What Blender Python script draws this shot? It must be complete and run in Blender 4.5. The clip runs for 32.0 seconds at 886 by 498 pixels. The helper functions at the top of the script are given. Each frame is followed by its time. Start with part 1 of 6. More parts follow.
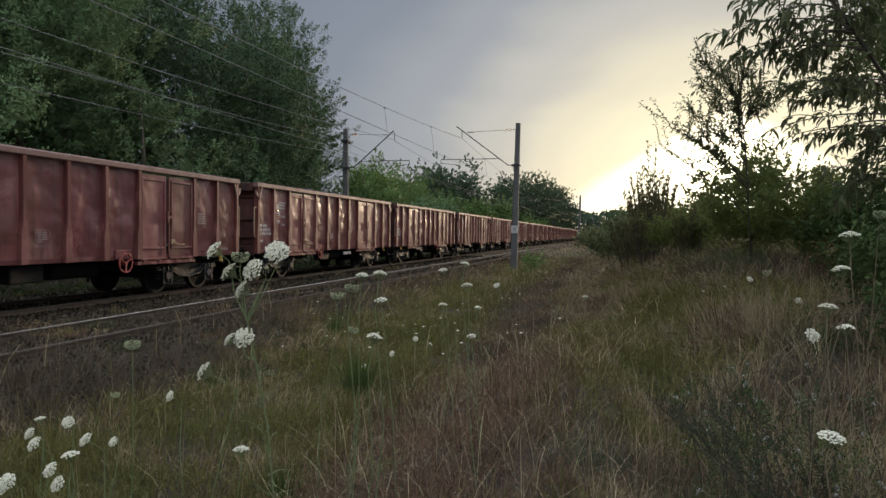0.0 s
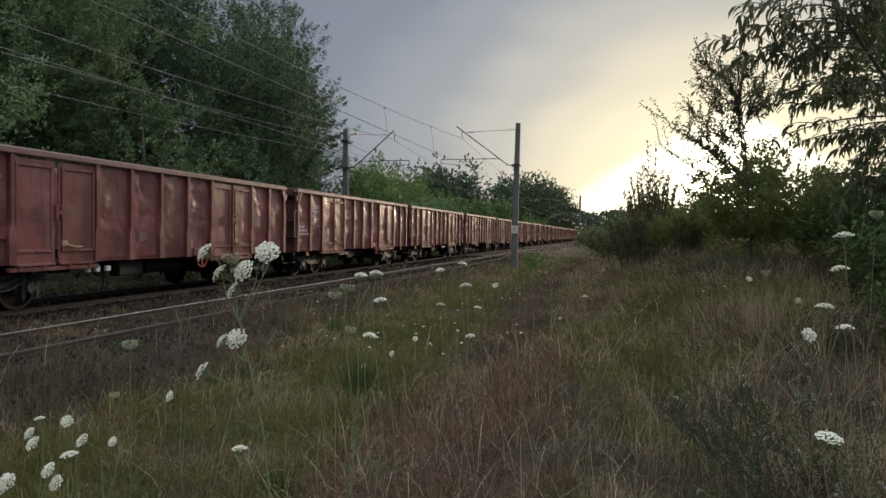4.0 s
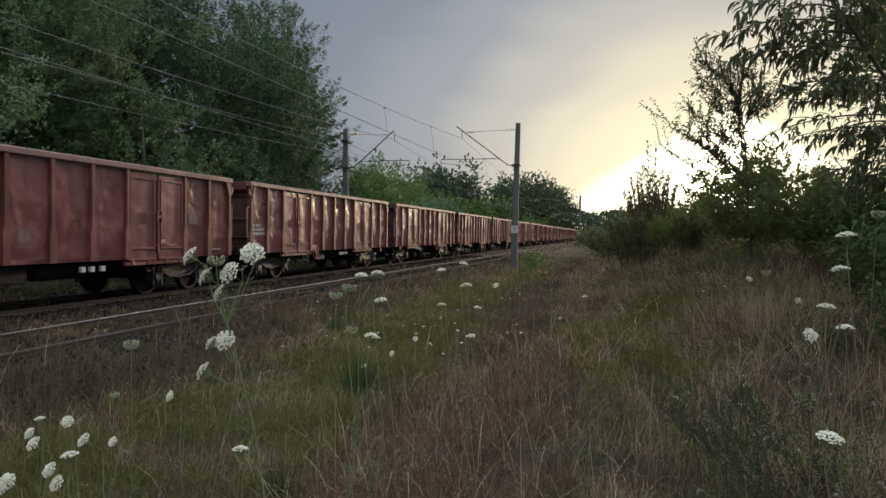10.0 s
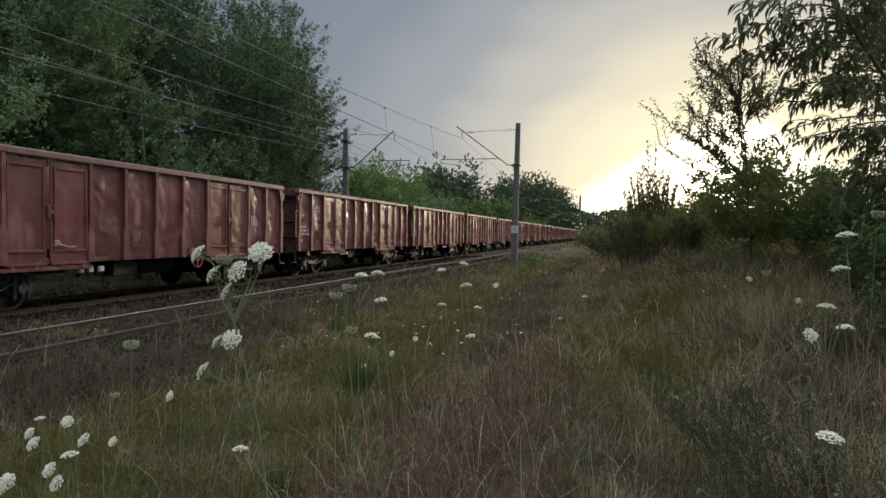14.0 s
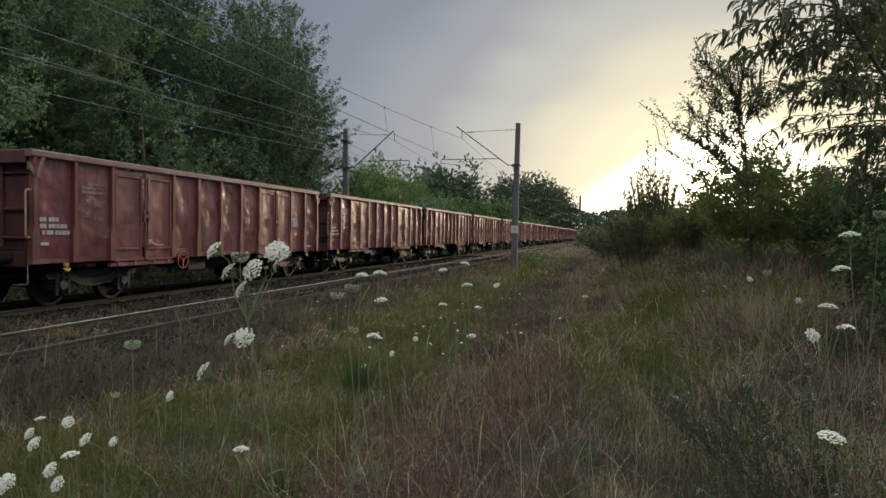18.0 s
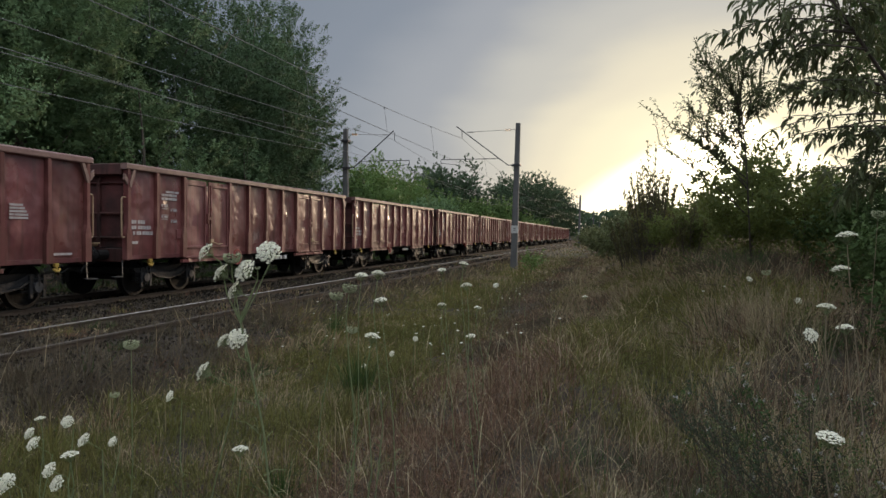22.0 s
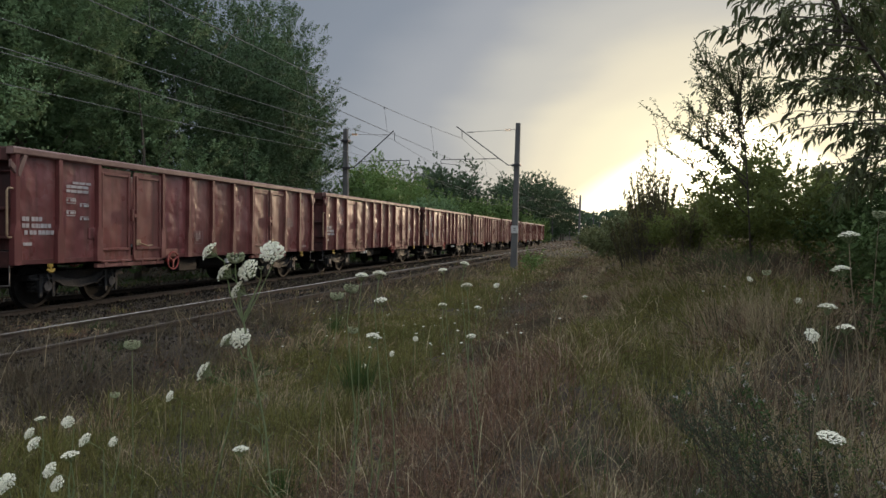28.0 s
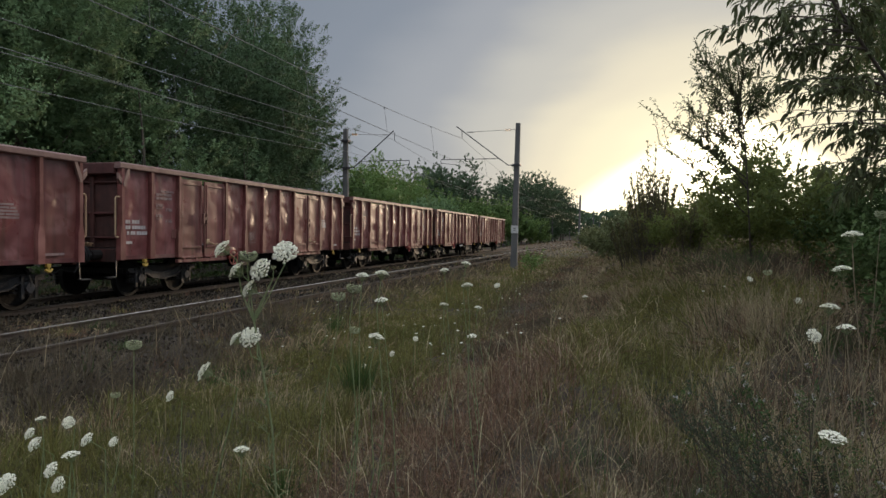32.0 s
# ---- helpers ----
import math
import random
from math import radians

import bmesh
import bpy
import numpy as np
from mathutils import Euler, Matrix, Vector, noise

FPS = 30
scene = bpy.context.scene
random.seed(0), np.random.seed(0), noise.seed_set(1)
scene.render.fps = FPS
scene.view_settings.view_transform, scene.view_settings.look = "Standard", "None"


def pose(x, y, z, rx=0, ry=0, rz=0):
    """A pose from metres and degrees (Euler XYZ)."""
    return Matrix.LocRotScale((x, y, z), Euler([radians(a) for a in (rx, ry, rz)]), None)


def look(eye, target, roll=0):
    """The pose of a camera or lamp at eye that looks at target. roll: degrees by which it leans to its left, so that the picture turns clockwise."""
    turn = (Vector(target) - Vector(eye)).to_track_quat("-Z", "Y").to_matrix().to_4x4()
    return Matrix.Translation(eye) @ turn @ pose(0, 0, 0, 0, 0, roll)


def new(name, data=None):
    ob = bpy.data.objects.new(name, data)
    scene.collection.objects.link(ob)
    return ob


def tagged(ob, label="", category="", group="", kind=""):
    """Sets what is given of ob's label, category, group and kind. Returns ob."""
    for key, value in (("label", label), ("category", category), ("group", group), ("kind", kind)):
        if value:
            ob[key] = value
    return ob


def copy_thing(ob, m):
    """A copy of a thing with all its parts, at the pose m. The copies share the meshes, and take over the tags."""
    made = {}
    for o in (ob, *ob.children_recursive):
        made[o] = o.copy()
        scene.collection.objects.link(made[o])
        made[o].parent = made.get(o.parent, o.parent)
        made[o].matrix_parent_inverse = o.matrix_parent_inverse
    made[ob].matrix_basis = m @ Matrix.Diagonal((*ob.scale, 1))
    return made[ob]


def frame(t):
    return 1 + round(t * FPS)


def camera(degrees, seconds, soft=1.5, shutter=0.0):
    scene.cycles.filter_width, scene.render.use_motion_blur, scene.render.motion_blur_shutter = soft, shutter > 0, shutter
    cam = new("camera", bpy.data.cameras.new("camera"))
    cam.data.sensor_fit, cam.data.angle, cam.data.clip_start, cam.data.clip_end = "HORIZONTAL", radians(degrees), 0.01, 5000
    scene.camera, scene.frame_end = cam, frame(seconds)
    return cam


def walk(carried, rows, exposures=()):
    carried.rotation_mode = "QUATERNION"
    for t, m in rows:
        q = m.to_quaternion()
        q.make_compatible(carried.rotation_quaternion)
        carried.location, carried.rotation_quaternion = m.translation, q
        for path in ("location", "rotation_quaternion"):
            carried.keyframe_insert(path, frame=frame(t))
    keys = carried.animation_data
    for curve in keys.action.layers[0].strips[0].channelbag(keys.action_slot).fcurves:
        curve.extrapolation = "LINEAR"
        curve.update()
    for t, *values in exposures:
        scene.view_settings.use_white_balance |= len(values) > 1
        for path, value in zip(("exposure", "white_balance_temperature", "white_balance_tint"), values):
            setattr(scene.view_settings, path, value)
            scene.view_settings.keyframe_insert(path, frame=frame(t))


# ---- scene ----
cam = camera(66.5, 32.0, soft=1.5)
EYE = (0.0, 0.0, 1.61)
VIEW = look(EYE, (-2.469, 9.688, 1.387), 0.6)
walk(cam, [(0.0, VIEW), (32.0, VIEW)])

# ---- light: an evening sky with a low sun behind thin cloud ----
SUN = Vector((0.143, 0.983, 0.113)).normalized()
scene.view_settings.exposure = 0.0


def sky():
    world = bpy.data.worlds.new("evening_sky")
    scene.world = world
    world.use_nodes = True
    nt = world.node_tree
    nt.nodes.clear()

    def node(kind, **kw):
        n = nt.nodes.new(kind)
        for k, v in kw.items():
            setattr(n, k, v)
        return n

    out = node("ShaderNodeOutputWorld")
    bg = node("ShaderNodeBackground")
    tc = node("ShaderNodeTexCoord")
    nis = node("ShaderNodeTexSky", sky_type="NISHITA", sun_disc=False)
    nis.sun_elevation = math.asin(SUN.z)
    nis.sun_rotation = math.atan2(SUN.x, SUN.y)
    # distance from the sun's place in the sky, flattened towards the horizon
    lift = node("ShaderNodeVectorMath", operation="MAXIMUM")
    lift.inputs[1].default_value = (-2.0, -2.0, SUN.z)
    nt.links.new(tc.outputs["Generated"], lift.inputs[0])
    dif = node("ShaderNodeVectorMath", operation="SUBTRACT")
    dif.inputs[1].default_value = SUN
    nt.links.new(lift.outputs[0], dif.inputs[0])
    flat = node("ShaderNodeVectorMath", operation="MULTIPLY")
    flat.inputs[1].default_value = (0.92, 0.92, 1.5)
    nt.links.new(dif.outputs[0], flat.inputs[0])
    ln = node("ShaderNodeVectorMath", operation="LENGTH")
    nt.links.new(flat.outputs[0], ln.inputs[0])
    deg = node("ShaderNodeMath", operation="DIVIDE")
    deg.inputs[1].default_value = 3.2
    nt.links.new(ln.outputs["Value"], deg.inputs[0])
    # soft cloud structure
    cl = node("ShaderNodeMapping")
    cl.inputs["Scale"].default_value = (1.6, 1.6, 5.0)
    nt.links.new(tc.outputs["Generated"], cl.inputs[0])
    noi = node("ShaderNodeTexNoise")
    noi.inputs["Scale"].default_value = 1.6
    noi.inputs["Detail"].default_value = 4.0
    noi.inputs["Roughness"].default_value = 0.45
    nt.links.new(cl.outputs[0], noi.inputs["Vector"])
    wob = node("ShaderNodeMath", operation="MULTIPLY_ADD")
    wob.inputs[1].default_value = 0.06
    wob.inputs[2].default_value = -0.03
    nt.links.new(noi.outputs["Fac"], wob.inputs[0])
    add = node("ShaderNodeMath", operation="ADD")
    nt.links.new(deg.outputs[0], add.inputs[0])
    nt.links.new(wob.outputs[0], add.inputs[1])
    ramp = node("ShaderNodeValToRGB")
    ramp.color_ramp.interpolation = "EASE"
    stops = SKY_STOPS
    els = ramp.color_ramp.elements
    while len(els) < len(stops):
        els.new(0.5)
    for e, (a, c) in zip(els, stops):
        e.position = 2 * math.sin(radians(a) / 2) / 3.2
        e.color = (c[0] / 8, c[1] / 8, c[2] / 8, 1)
    nt.links.new(add.outputs[0], ramp.inputs[0])
    gain = node("ShaderNodeVectorMath", operation="SCALE")
    gain.inputs["Scale"].default_value = 8.0
    
    # the clear strip under the slanting edge of the cloud, brightest round the sun
    side = node("ShaderNodeVectorMath", operation="DOT_PRODUCT")
    side.inputs[1].default_value = Vector((SUN.y, -SUN.x, 0)).normalized()
    nt.links.new(tc.outputs["Generated"], side.inputs[0])
    away = node("ShaderNodeMath", operation="ABSOLUTE")
    nt.links.new(side.outputs["Value"], away.inputs[0])
    hgt = node("ShaderNodeSeparateXYZ")
    nt.links.new(tc.outputs["Generated"], hgt.inputs[0])
    slant = node("ShaderNodeMath", operation="MULTIPLY_ADD")
    slant.inputs[1].default_value = 0.62
    nt.links.new(away.outputs[0], slant.inputs[0])
    nt.links.new(hgt.outputs["Z"], slant.inputs[2])
    rough = node("ShaderNodeMath", operation="MULTIPLY_ADD")
    rough.inputs[1].default_value = 0.05
    nt.links.new(noi.outputs["Fac"], rough.inputs[0])
    nt.links.new(slant.outputs[0], rough.inputs[2])
    under = node("ShaderNodeMapRange", interpolation_type="SMOOTHSTEP")
    under.inputs["From Min"].default_value, under.inputs["From Max"].default_value = 0.175, 0.215
    under.inputs["To Min"].default_value, under.inputs["To Max"].default_value = 1.0, 0.0
    nt.links.new(rough.outputs[0], under.inputs["Value"])
    strip = node("ShaderNodeValToRGB")
    strip.color_ramp.interpolation = "EASE"
    els = strip.color_ramp.elements
    while len(els) < len(STRIP_STOPS):
        els.new(0.5)
    for e, (a, c) in zip(els, STRIP_STOPS):
        e.position = 2 * math.sin(radians(a) / 2) / 3.2
        e.color = (c[0] / 8, c[1] / 8, c[2] / 8, 1)
    nt.links.new(deg.outputs[0], strip.inputs[0])
    lit = node("ShaderNodeVectorMath", operation="SCALE")
    nt.links.new(strip.outputs["Color"], lit.inputs[0])
    nt.links.new(under.outputs[0], lit.inputs["Scale"])
    both = node("ShaderNodeVectorMath", operation="ADD")
    nt.links.new(ramp.outputs["Color"], both.inputs[0])
    nt.links.new(lit.outputs[0], both.inputs[1])
    nt.links.new(both.outputs[0], gain.inputs[0])
    nsc = node("ShaderNodeVectorMath", operation="SCALE")
    nsc.inputs["Scale"].default_value = 0.05
    nt.links.new(nis.outputs["Color"], nsc.inputs[0])
    # the cloud thins and brightens overhead
    sep = node("ShaderNodeSeparateXYZ")
    nt.links.new(tc.outputs["Generated"], sep.inputs[0])
    zen = node("ShaderNodeMapRange", interpolation_type="SMOOTHSTEP")
    zen.inputs["From Min"].default_value, zen.inputs["From Max"].default_value = 0.36, 0.90
    zen.inputs["To Min"].default_value, zen.inputs["To Max"].default_value = 1.0, 4.9
    nt.links.new(sep.outputs["Z"], zen.inputs["Value"])
    high = node("ShaderNodeVectorMath", operation="SCALE")
    nt.links.new(gain.outputs[0], high.inputs[0])
    nt.links.new(zen.outputs[0], high.inputs["Scale"])
    mix = node("ShaderNodeMix", data_type="RGBA")
    mix.inputs["Factor"].default_value = 0.88
    nt.links.new(nsc.outputs[0], mix.inputs["A"])
    nt.links.new(high.outputs[0], mix.inputs["B"])
    nt.links.new(mix.outputs["Result"], bg.inputs["Color"])
    bg.inputs["Strength"].default_value = 1.0
    nt.links.new(bg.outputs[0], out.inputs[0])


# degrees from the sun, and the cloud's brightness there
SKY_STOPS = [
    (0, (1.9, 1.7, 1.2)), (4, (1.10, 1.03, 0.74)), (8, (0.99, 0.93, 0.68)), (12, (0.86, 0.80, 0.63)), (17, (0.60, 0.592, 0.55)), (23, (0.385, 0.408, 0.448)),
    (31, (0.265, 0.302, 0.364)), (43, (0.225, 0.265, 0.325)), (60, (0.23, 0.27, 0.33)), (95, (0.44, 0.48, 0.53)), (140, (0.30, 0.33, 0.37))]
STRIP_STOPS = [(0, (4.2, 3.8, 3.0)), (4, (1.6, 1.5, 1.2)), (9, (0.6, 0.6, 0.55)), (15, (0.42, 0.45, 0.45)), (24, (0.0, 0.0, 0.0))]
sky()

lamp = bpy.data.lights.new("sun", "SUN")
lamp.energy = 1.5
lamp.angle = radians(2.5)
lamp.color = (1.0, 0.74, 0.50)
sun = new("sun", lamp)
sun.matrix_world = look((0, 0, 60), Vector((0, 0, 60)) - SUN)
# ---- materials ----
def material(name, a, b, scale=4.0, rough=0.7, metal=0.0, bump=0.2, bscale=40.0, vary=0.0, by="object", leaf=0.0, spec=0.4,
             streak=None, third=None, bdetail=4.0, dent=0.0, tscale=0.6, tcut=(0.5, 0.7), stretch=(1, 1, 1)):
    """Two colours mixed by noise at one scale, a third in broad patches, grain in the relief, and a value that differs from piece to piece."""
    m = bpy.data.materials.new(name)
    m.use_nodes = True
    nt = m.node_tree
    nt.nodes.clear()
    L = nt.links.new

    def node(kind, **kw):
        n = nt.nodes.new(kind)
        for k, v in kw.items():
            setattr(n, k, v)
        return n

    out = node("ShaderNodeOutputMaterial")
    bs = node("ShaderNodeBsdfPrincipled")
    bs.inputs["Roughness"].default_value = rough
    bs.inputs["Metallic"].default_value = metal
    bs.inputs["Specular IOR Level"].default_value = spec
    geo = node("ShaderNodeNewGeometry")
    mp = node("ShaderNodeMapping")
    mp.inputs["Scale"].default_value = stretch
    tc = node("ShaderNodeTexCoord")
    L(tc.outputs["Object"], mp.inputs[0])
    n1 = node("ShaderNodeTexNoise")
    n1.inputs["Scale"].default_value = scale
    n1.inputs["Detail"].default_value = 6.0
    n1.inputs["Roughness"].default_value = 0.6
    oi = node("ShaderNodeObjectInfo")
    off = node("ShaderNodeVectorMath", operation="SCALE")
    off.inputs[0].default_value = (37.0, 11.0, 23.0)
    L(oi.outputs["Random"], off.inputs["Scale"])
    sh = node("ShaderNodeVectorMath", operation="ADD")
    L(mp.outputs[0], sh.inputs[0])
    if by == "object":
        L(off.outputs[0], sh.inputs[1])
    L(sh.outputs[0], n1.inputs["Vector"])
    mr = node("ShaderNodeMapRange")
    mr.inputs["From Min"].default_value, mr.inputs["From Max"].default_value = 0.35, 0.65
    L(n1.outputs["Fac"], mr.inputs["Value"])
    mix = node("ShaderNodeMix", data_type="RGBA")
    mix.inputs["A"].default_value, mix.inputs["B"].default_value = (*a, 1), (*b, 1)
    L(mr.outputs[0], mix.inputs["Factor"])
    col = mix.outputs["Result"]
    if third:
        n3 = node("ShaderNodeTexNoise")
        n3.inputs["Scale"].default_value = tscale
        n3.inputs["Detail"].default_value = 5.0
        L(sh.outputs[0], n3.inputs["Vector"])
        r3 = node("ShaderNodeMapRange")
        r3.inputs["From Min"].default_value, r3.inputs["From Max"].default_value = tcut
        L(n3.outputs["Fac"], r3.inputs["Value"])
        m3 = node("ShaderNodeMix", data_type="RGBA")
        m3.inputs["B"].default_value = (*third, 1)
        L(r3.outputs[0], m3.inputs["Factor"])
        L(col, m3.inputs["A"])
        col = m3.outputs["Result"]
    if streak:
        ms = node("ShaderNodeMapping")
        ms.inputs["Scale"].default_value = (9.0, 9.0, 0.7)
        L(sh.outputs[0], ms.inputs[0])
        ns = node("ShaderNodeTexNoise")
        ns.inputs["Scale"].default_value = 1.0
        ns.inputs["Detail"].default_value = 3.0
        L(ms.outputs[0], ns.inputs["Vector"])
        rs = node("ShaderNodeMapRange")
        rs.inputs["From Min"].default_value, rs.inputs["From Max"].default_value = 0.5, 0.75
        rs.inputs["To Max"].default_value = 0.7
        L(ns.outputs["Fac"], rs.inputs["Value"])
        m4 = node("ShaderNodeMix", data_type="RGBA")
        m4.inputs["B"].default_value = (*streak, 1)
        L(rs.outputs[0], m4.inputs["Factor"])
        L(col, m4.inputs["A"])
        col = m4.outputs["Result"]
    if vary:
        rnd = oi.outputs["Random"] if by == "object" else geo.outputs["Random Per Island"]
        v = node("ShaderNodeMapRange")
        v.inputs["To Min"].default_value, v.inputs["To Max"].default_value = 1 - vary, 1 + vary
        L(rnd, v.inputs["Value"])
        h = node("ShaderNodeMapRange")
        h.inputs["To Min"].default_value, h.inputs["To Max"].default_value = 0.5 - vary * 0.05, 0.5 + vary * 0.05
        w = node("ShaderNodeTexWhiteNoise", noise_dimensions="1D")
        L(rnd, w.inputs["W"])
        L(w.outputs["Value"], h.inputs["Value"])
        hs = node("ShaderNodeHueSaturation")
        L(v.outputs[0], hs.inputs["Value"])
        L(h.outputs[0], hs.inputs["Hue"])
        L(col, hs.inputs["Color"])
        col = hs.outputs["Color"]
    L(col, bs.inputs["Base Color"])
    if bump:
        nb = node("ShaderNodeTexNoise")
        nb.inputs["Scale"].default_value = bscale
        nb.inputs["Detail"].default_value = bdetail
        L(sh.outputs[0], nb.inputs["Vector"])
        bp = node("ShaderNodeBump")
        bp.inputs["Strength"].default_value = bump
        bp.inputs["Distance"].default_value = 0.4 / bscale
        if dent:
            # knocked-in places with sharp creases round them
            wn = node("ShaderNodeVectorMath", operation="MULTIPLY_ADD")
            wn.inputs[1].default_value = (0.5, 0.5, 0.5)
            L(nb.outputs["Color"], wn.inputs[0])
            L(sh.outputs[0], wn.inputs[2])
            vo = node("ShaderNodeTexVoronoi")
            vo.inputs["Scale"].default_value = 2.3
            L(wn.outputs[0], vo.inputs["Vector"])
            vr = node("ShaderNodeMapRange")
            vr.inputs["From Max"].default_value = 0.42
            vr.inputs["To Max"].default_value = dent
            L(vo.outputs["Distance"], vr.inputs["Value"])
            ad = node("ShaderNodeMath", operation="ADD")
            L(nb.outputs["Fac"], ad.inputs[0])
            L(vr.outputs[0], ad.inputs[1])
            L(ad.outputs[0], bp.inputs["Height"])
        else:
            L(nb.outputs["Fac"], bp.inputs["Height"])
        L(bp.outputs[0], bs.inputs["Normal"])
        rr = node("ShaderNodeMapRange")
        rr.inputs["To Min"].default_value, rr.inputs["To Max"].default_value = max(0.05, rough - 0.12), min(1, rough + 0.12)
        L(n1.outputs["Fac"], rr.inputs["Value"])
        L(rr.outputs[0], bs.inputs["Roughness"])
    if leaf:
        tr = node("ShaderNodeBsdfTranslucent")
        L(col, tr.inputs["Color"])
        mx = node("ShaderNodeMixShader")
        mx.inputs[0].default_value = leaf
        L(bs.outputs[0], mx.inputs[1])
        L(tr.outputs[0], mx.inputs[2])
        L(mx.outputs[0], out.inputs[0])
    else:
        L(bs.outputs[0], out.inputs[0])
    return m


M = {}
M["soil"] = material("dry_soil", (0.032, 0.025, 0.020), (0.051, 0.041, 0.031), 3.0, 0.95, bump=0.8, bscale=30, third=(0.06, 0.055, 0.032), tscale=0.35, by="world", spec=0.1)
M["ballast"] = material("dark_ballast", (0.012, 0.010, 0.008), (0.024, 0.021, 0.017), 6.0, 0.95, bump=0.6, bscale=60, vary=0.35, by="island", spec=0.06)
M["rail_head"] = material("worn_rail_steel", (0.34, 0.31, 0.28), (0.16, 0.14, 0.12), 7.0, 0.32, metal=0.9, bump=0.03)
M["rail"] = material("rusty_rail", (0.075, 0.058, 0.046), (0.11, 0.085, 0.068), 8.0, 0.85, bump=0.3)
RED = dict(third=(0.34, 0.150, 0.135), tscale=1.1, tcut=(0.52, 0.72), streak=(0.10, 0.054, 0.040))
M["paint"] = material("oxide_red_paint", (0.242, 0.082, 0.075), (0.172, 0.060, 0.055), 1.6, 0.30, bump=0.30, bscale=2.6, bdetail=1.2, dent=0.19, vary=0.13, spec=0.46, **RED)
M["paint_door"] = material("oxide_red_door_paint", (0.242, 0.082, 0.075), (0.172, 0.060, 0.055), 1.6, 0.30, bump=0.18, bscale=2.6, bdetail=0.6, vary=0.13, spec=0.46, **RED)
M["paint_frame"] = material("oxide_red_framing_paint", (0.192, 0.066, 0.060), (0.142, 0.050, 0.046), 1.6, 0.42, bump=0.12, bscale=30, vary=0.1, spec=0.2, **RED)
BROWN = dict(third=(0.29, 0.155, 0.13), tscale=1.3, tcut=(0.50, 0.70), streak=(0.095, 0.056, 0.040))
M["paint_b"] = material("faded_brown_paint", (0.230, 0.084, 0.077), (0.168, 0.064, 0.058), 1.9, 0.31, bump=0.30, bscale=2.6, bdetail=1.2, dent=0.19, vary=0.13, spec=0.46, **BROWN)
M["paint_b_door"] = material("faded_brown_door_paint", (0.230, 0.084, 0.077), (0.168, 0.064, 0.058), 1.9, 0.31, bump=0.18, bscale=2.6, bdetail=0.6, vary=0.13, spec=0.46, **BROWN)
M["paint_b_frame"] = material("faded_brown_framing_paint", (0.182, 0.068, 0.062), (0.138, 0.054, 0.049), 1.9, 0.42, bump=0.12, bscale=30, vary=0.1, spec=0.2, **BROWN)
# end colour darkened for the shade between wagons, with grime patches and streaks over it
M["paint_end"] = material("shade_darkened_grimy_end_paint", (0.135, 0.054, 0.050), (0.09, 0.040, 0.037), 2.2, 0.72, bump=0.25, bscale=14, vary=0.15, spec=0.15, third=(0.045, 0.030, 0.028), tscale=1.4, tcut=(0.45, 0.7), streak=(0.04, 0.026, 0.022))
M["rim"] = material("dusty_top_rim", (0.231, 0.139, 0.121), (0.184, 0.102, 0.090), 3.0, 0.55, bump=0.3, bscale=20, vary=0.1)
M["dark"] = material("grimy_dark_steel", (0.011, 0.010, 0.010), (0.022, 0.020, 0.019), 5.0, 0.62, bump=0.4, bscale=18, vary=0.2, spec=0.22)
M["grey"] = material("brake_dust_grey_steel", (0.034, 0.034, 0.038), (0.075, 0.075, 0.080), 6.0, 0.34, bump=0.4, bscale=18, vary=0.2, spec=0.7)
M["beam"] = material("greasy_black_steel", (0.014, 0.014, 0.016), (0.034, 0.033, 0.035), 7.0, 0.42, bump=0.5, bscale=14, vary=0.2, spec=0.35)
M["red"] = material("bright_red_paint", (0.34, 0.055, 0.05), (0.25, 0.045, 0.04), 6.0, 0.5, bump=0.1)
M["yellow"] = material("yellow_paint", (0.50, 0.33, 0.06), (0.40, 0.26, 0.05), 8.0, 0.55, bump=0.1)
M["rod"] = material("worn_handrail_paint", (0.46, 0.33, 0.20), (0.36, 0.23, 0.14), 9.0, 0.5, bump=0.1)
M["white"] = material("weathered_white_lettering", (0.55, 0.50, 0.49), (0.42, 0.36, 0.35), 9.0, 0.7, bump=0.1)
M["faint"] = material("faded_stencil_lettering", (0.31, 0.22, 0.21), (0.24, 0.15, 0.145), 9.0, 0.7, bump=0.1)
M["mast"] = material("weathered_concrete_mast", (0.10, 0.10, 0.10), (0.15, 0.148, 0.145), 2.5, 0.85, bump=0.3, bscale=30, stretch=(1, 1, 0.3))
M["tube"] = material("dull_galvanised_tube", (0.05, 0.05, 0.053), (0.08, 0.08, 0.083), 6.0, 0.6, metal=0.3, bump=0.1)
M["wire"] = material("dark_copper_wire", (0.16, 0.155, 0.15), (0.22, 0.21, 0.20), 6.0, 0.45, metal=0.6, bump=0.0)
M["ceramic"] = material("brown_insulator", (0.12, 0.07, 0.05), (0.16, 0.10, 0.08), 5.0, 0.25, bump=0.0)
M["dull_head"] = material("dull_rail_head", (0.075, 0.058, 0.046), (0.11, 0.088, 0.072), 5.0, 0.8, metal=0.0, bump=0.1)
M["blue"] = material("blue_print", (0.05, 0.07, 0.20), (0.07, 0.09, 0.24), 9.0, 0.6, bump=0.0)
M["plate"] = material("white_number_plate", (0.62, 0.62, 0.60), (0.52, 0.52, 0.50), 6.0, 0.6, bump=0.1)
M["bark"] = material("grey_brown_bark", (0.075, 0.062, 0.048), (0.13, 0.11, 0.088), 6.0, 0.9, bump=0.8, bscale=22, stretch=(1, 1, 0.35))
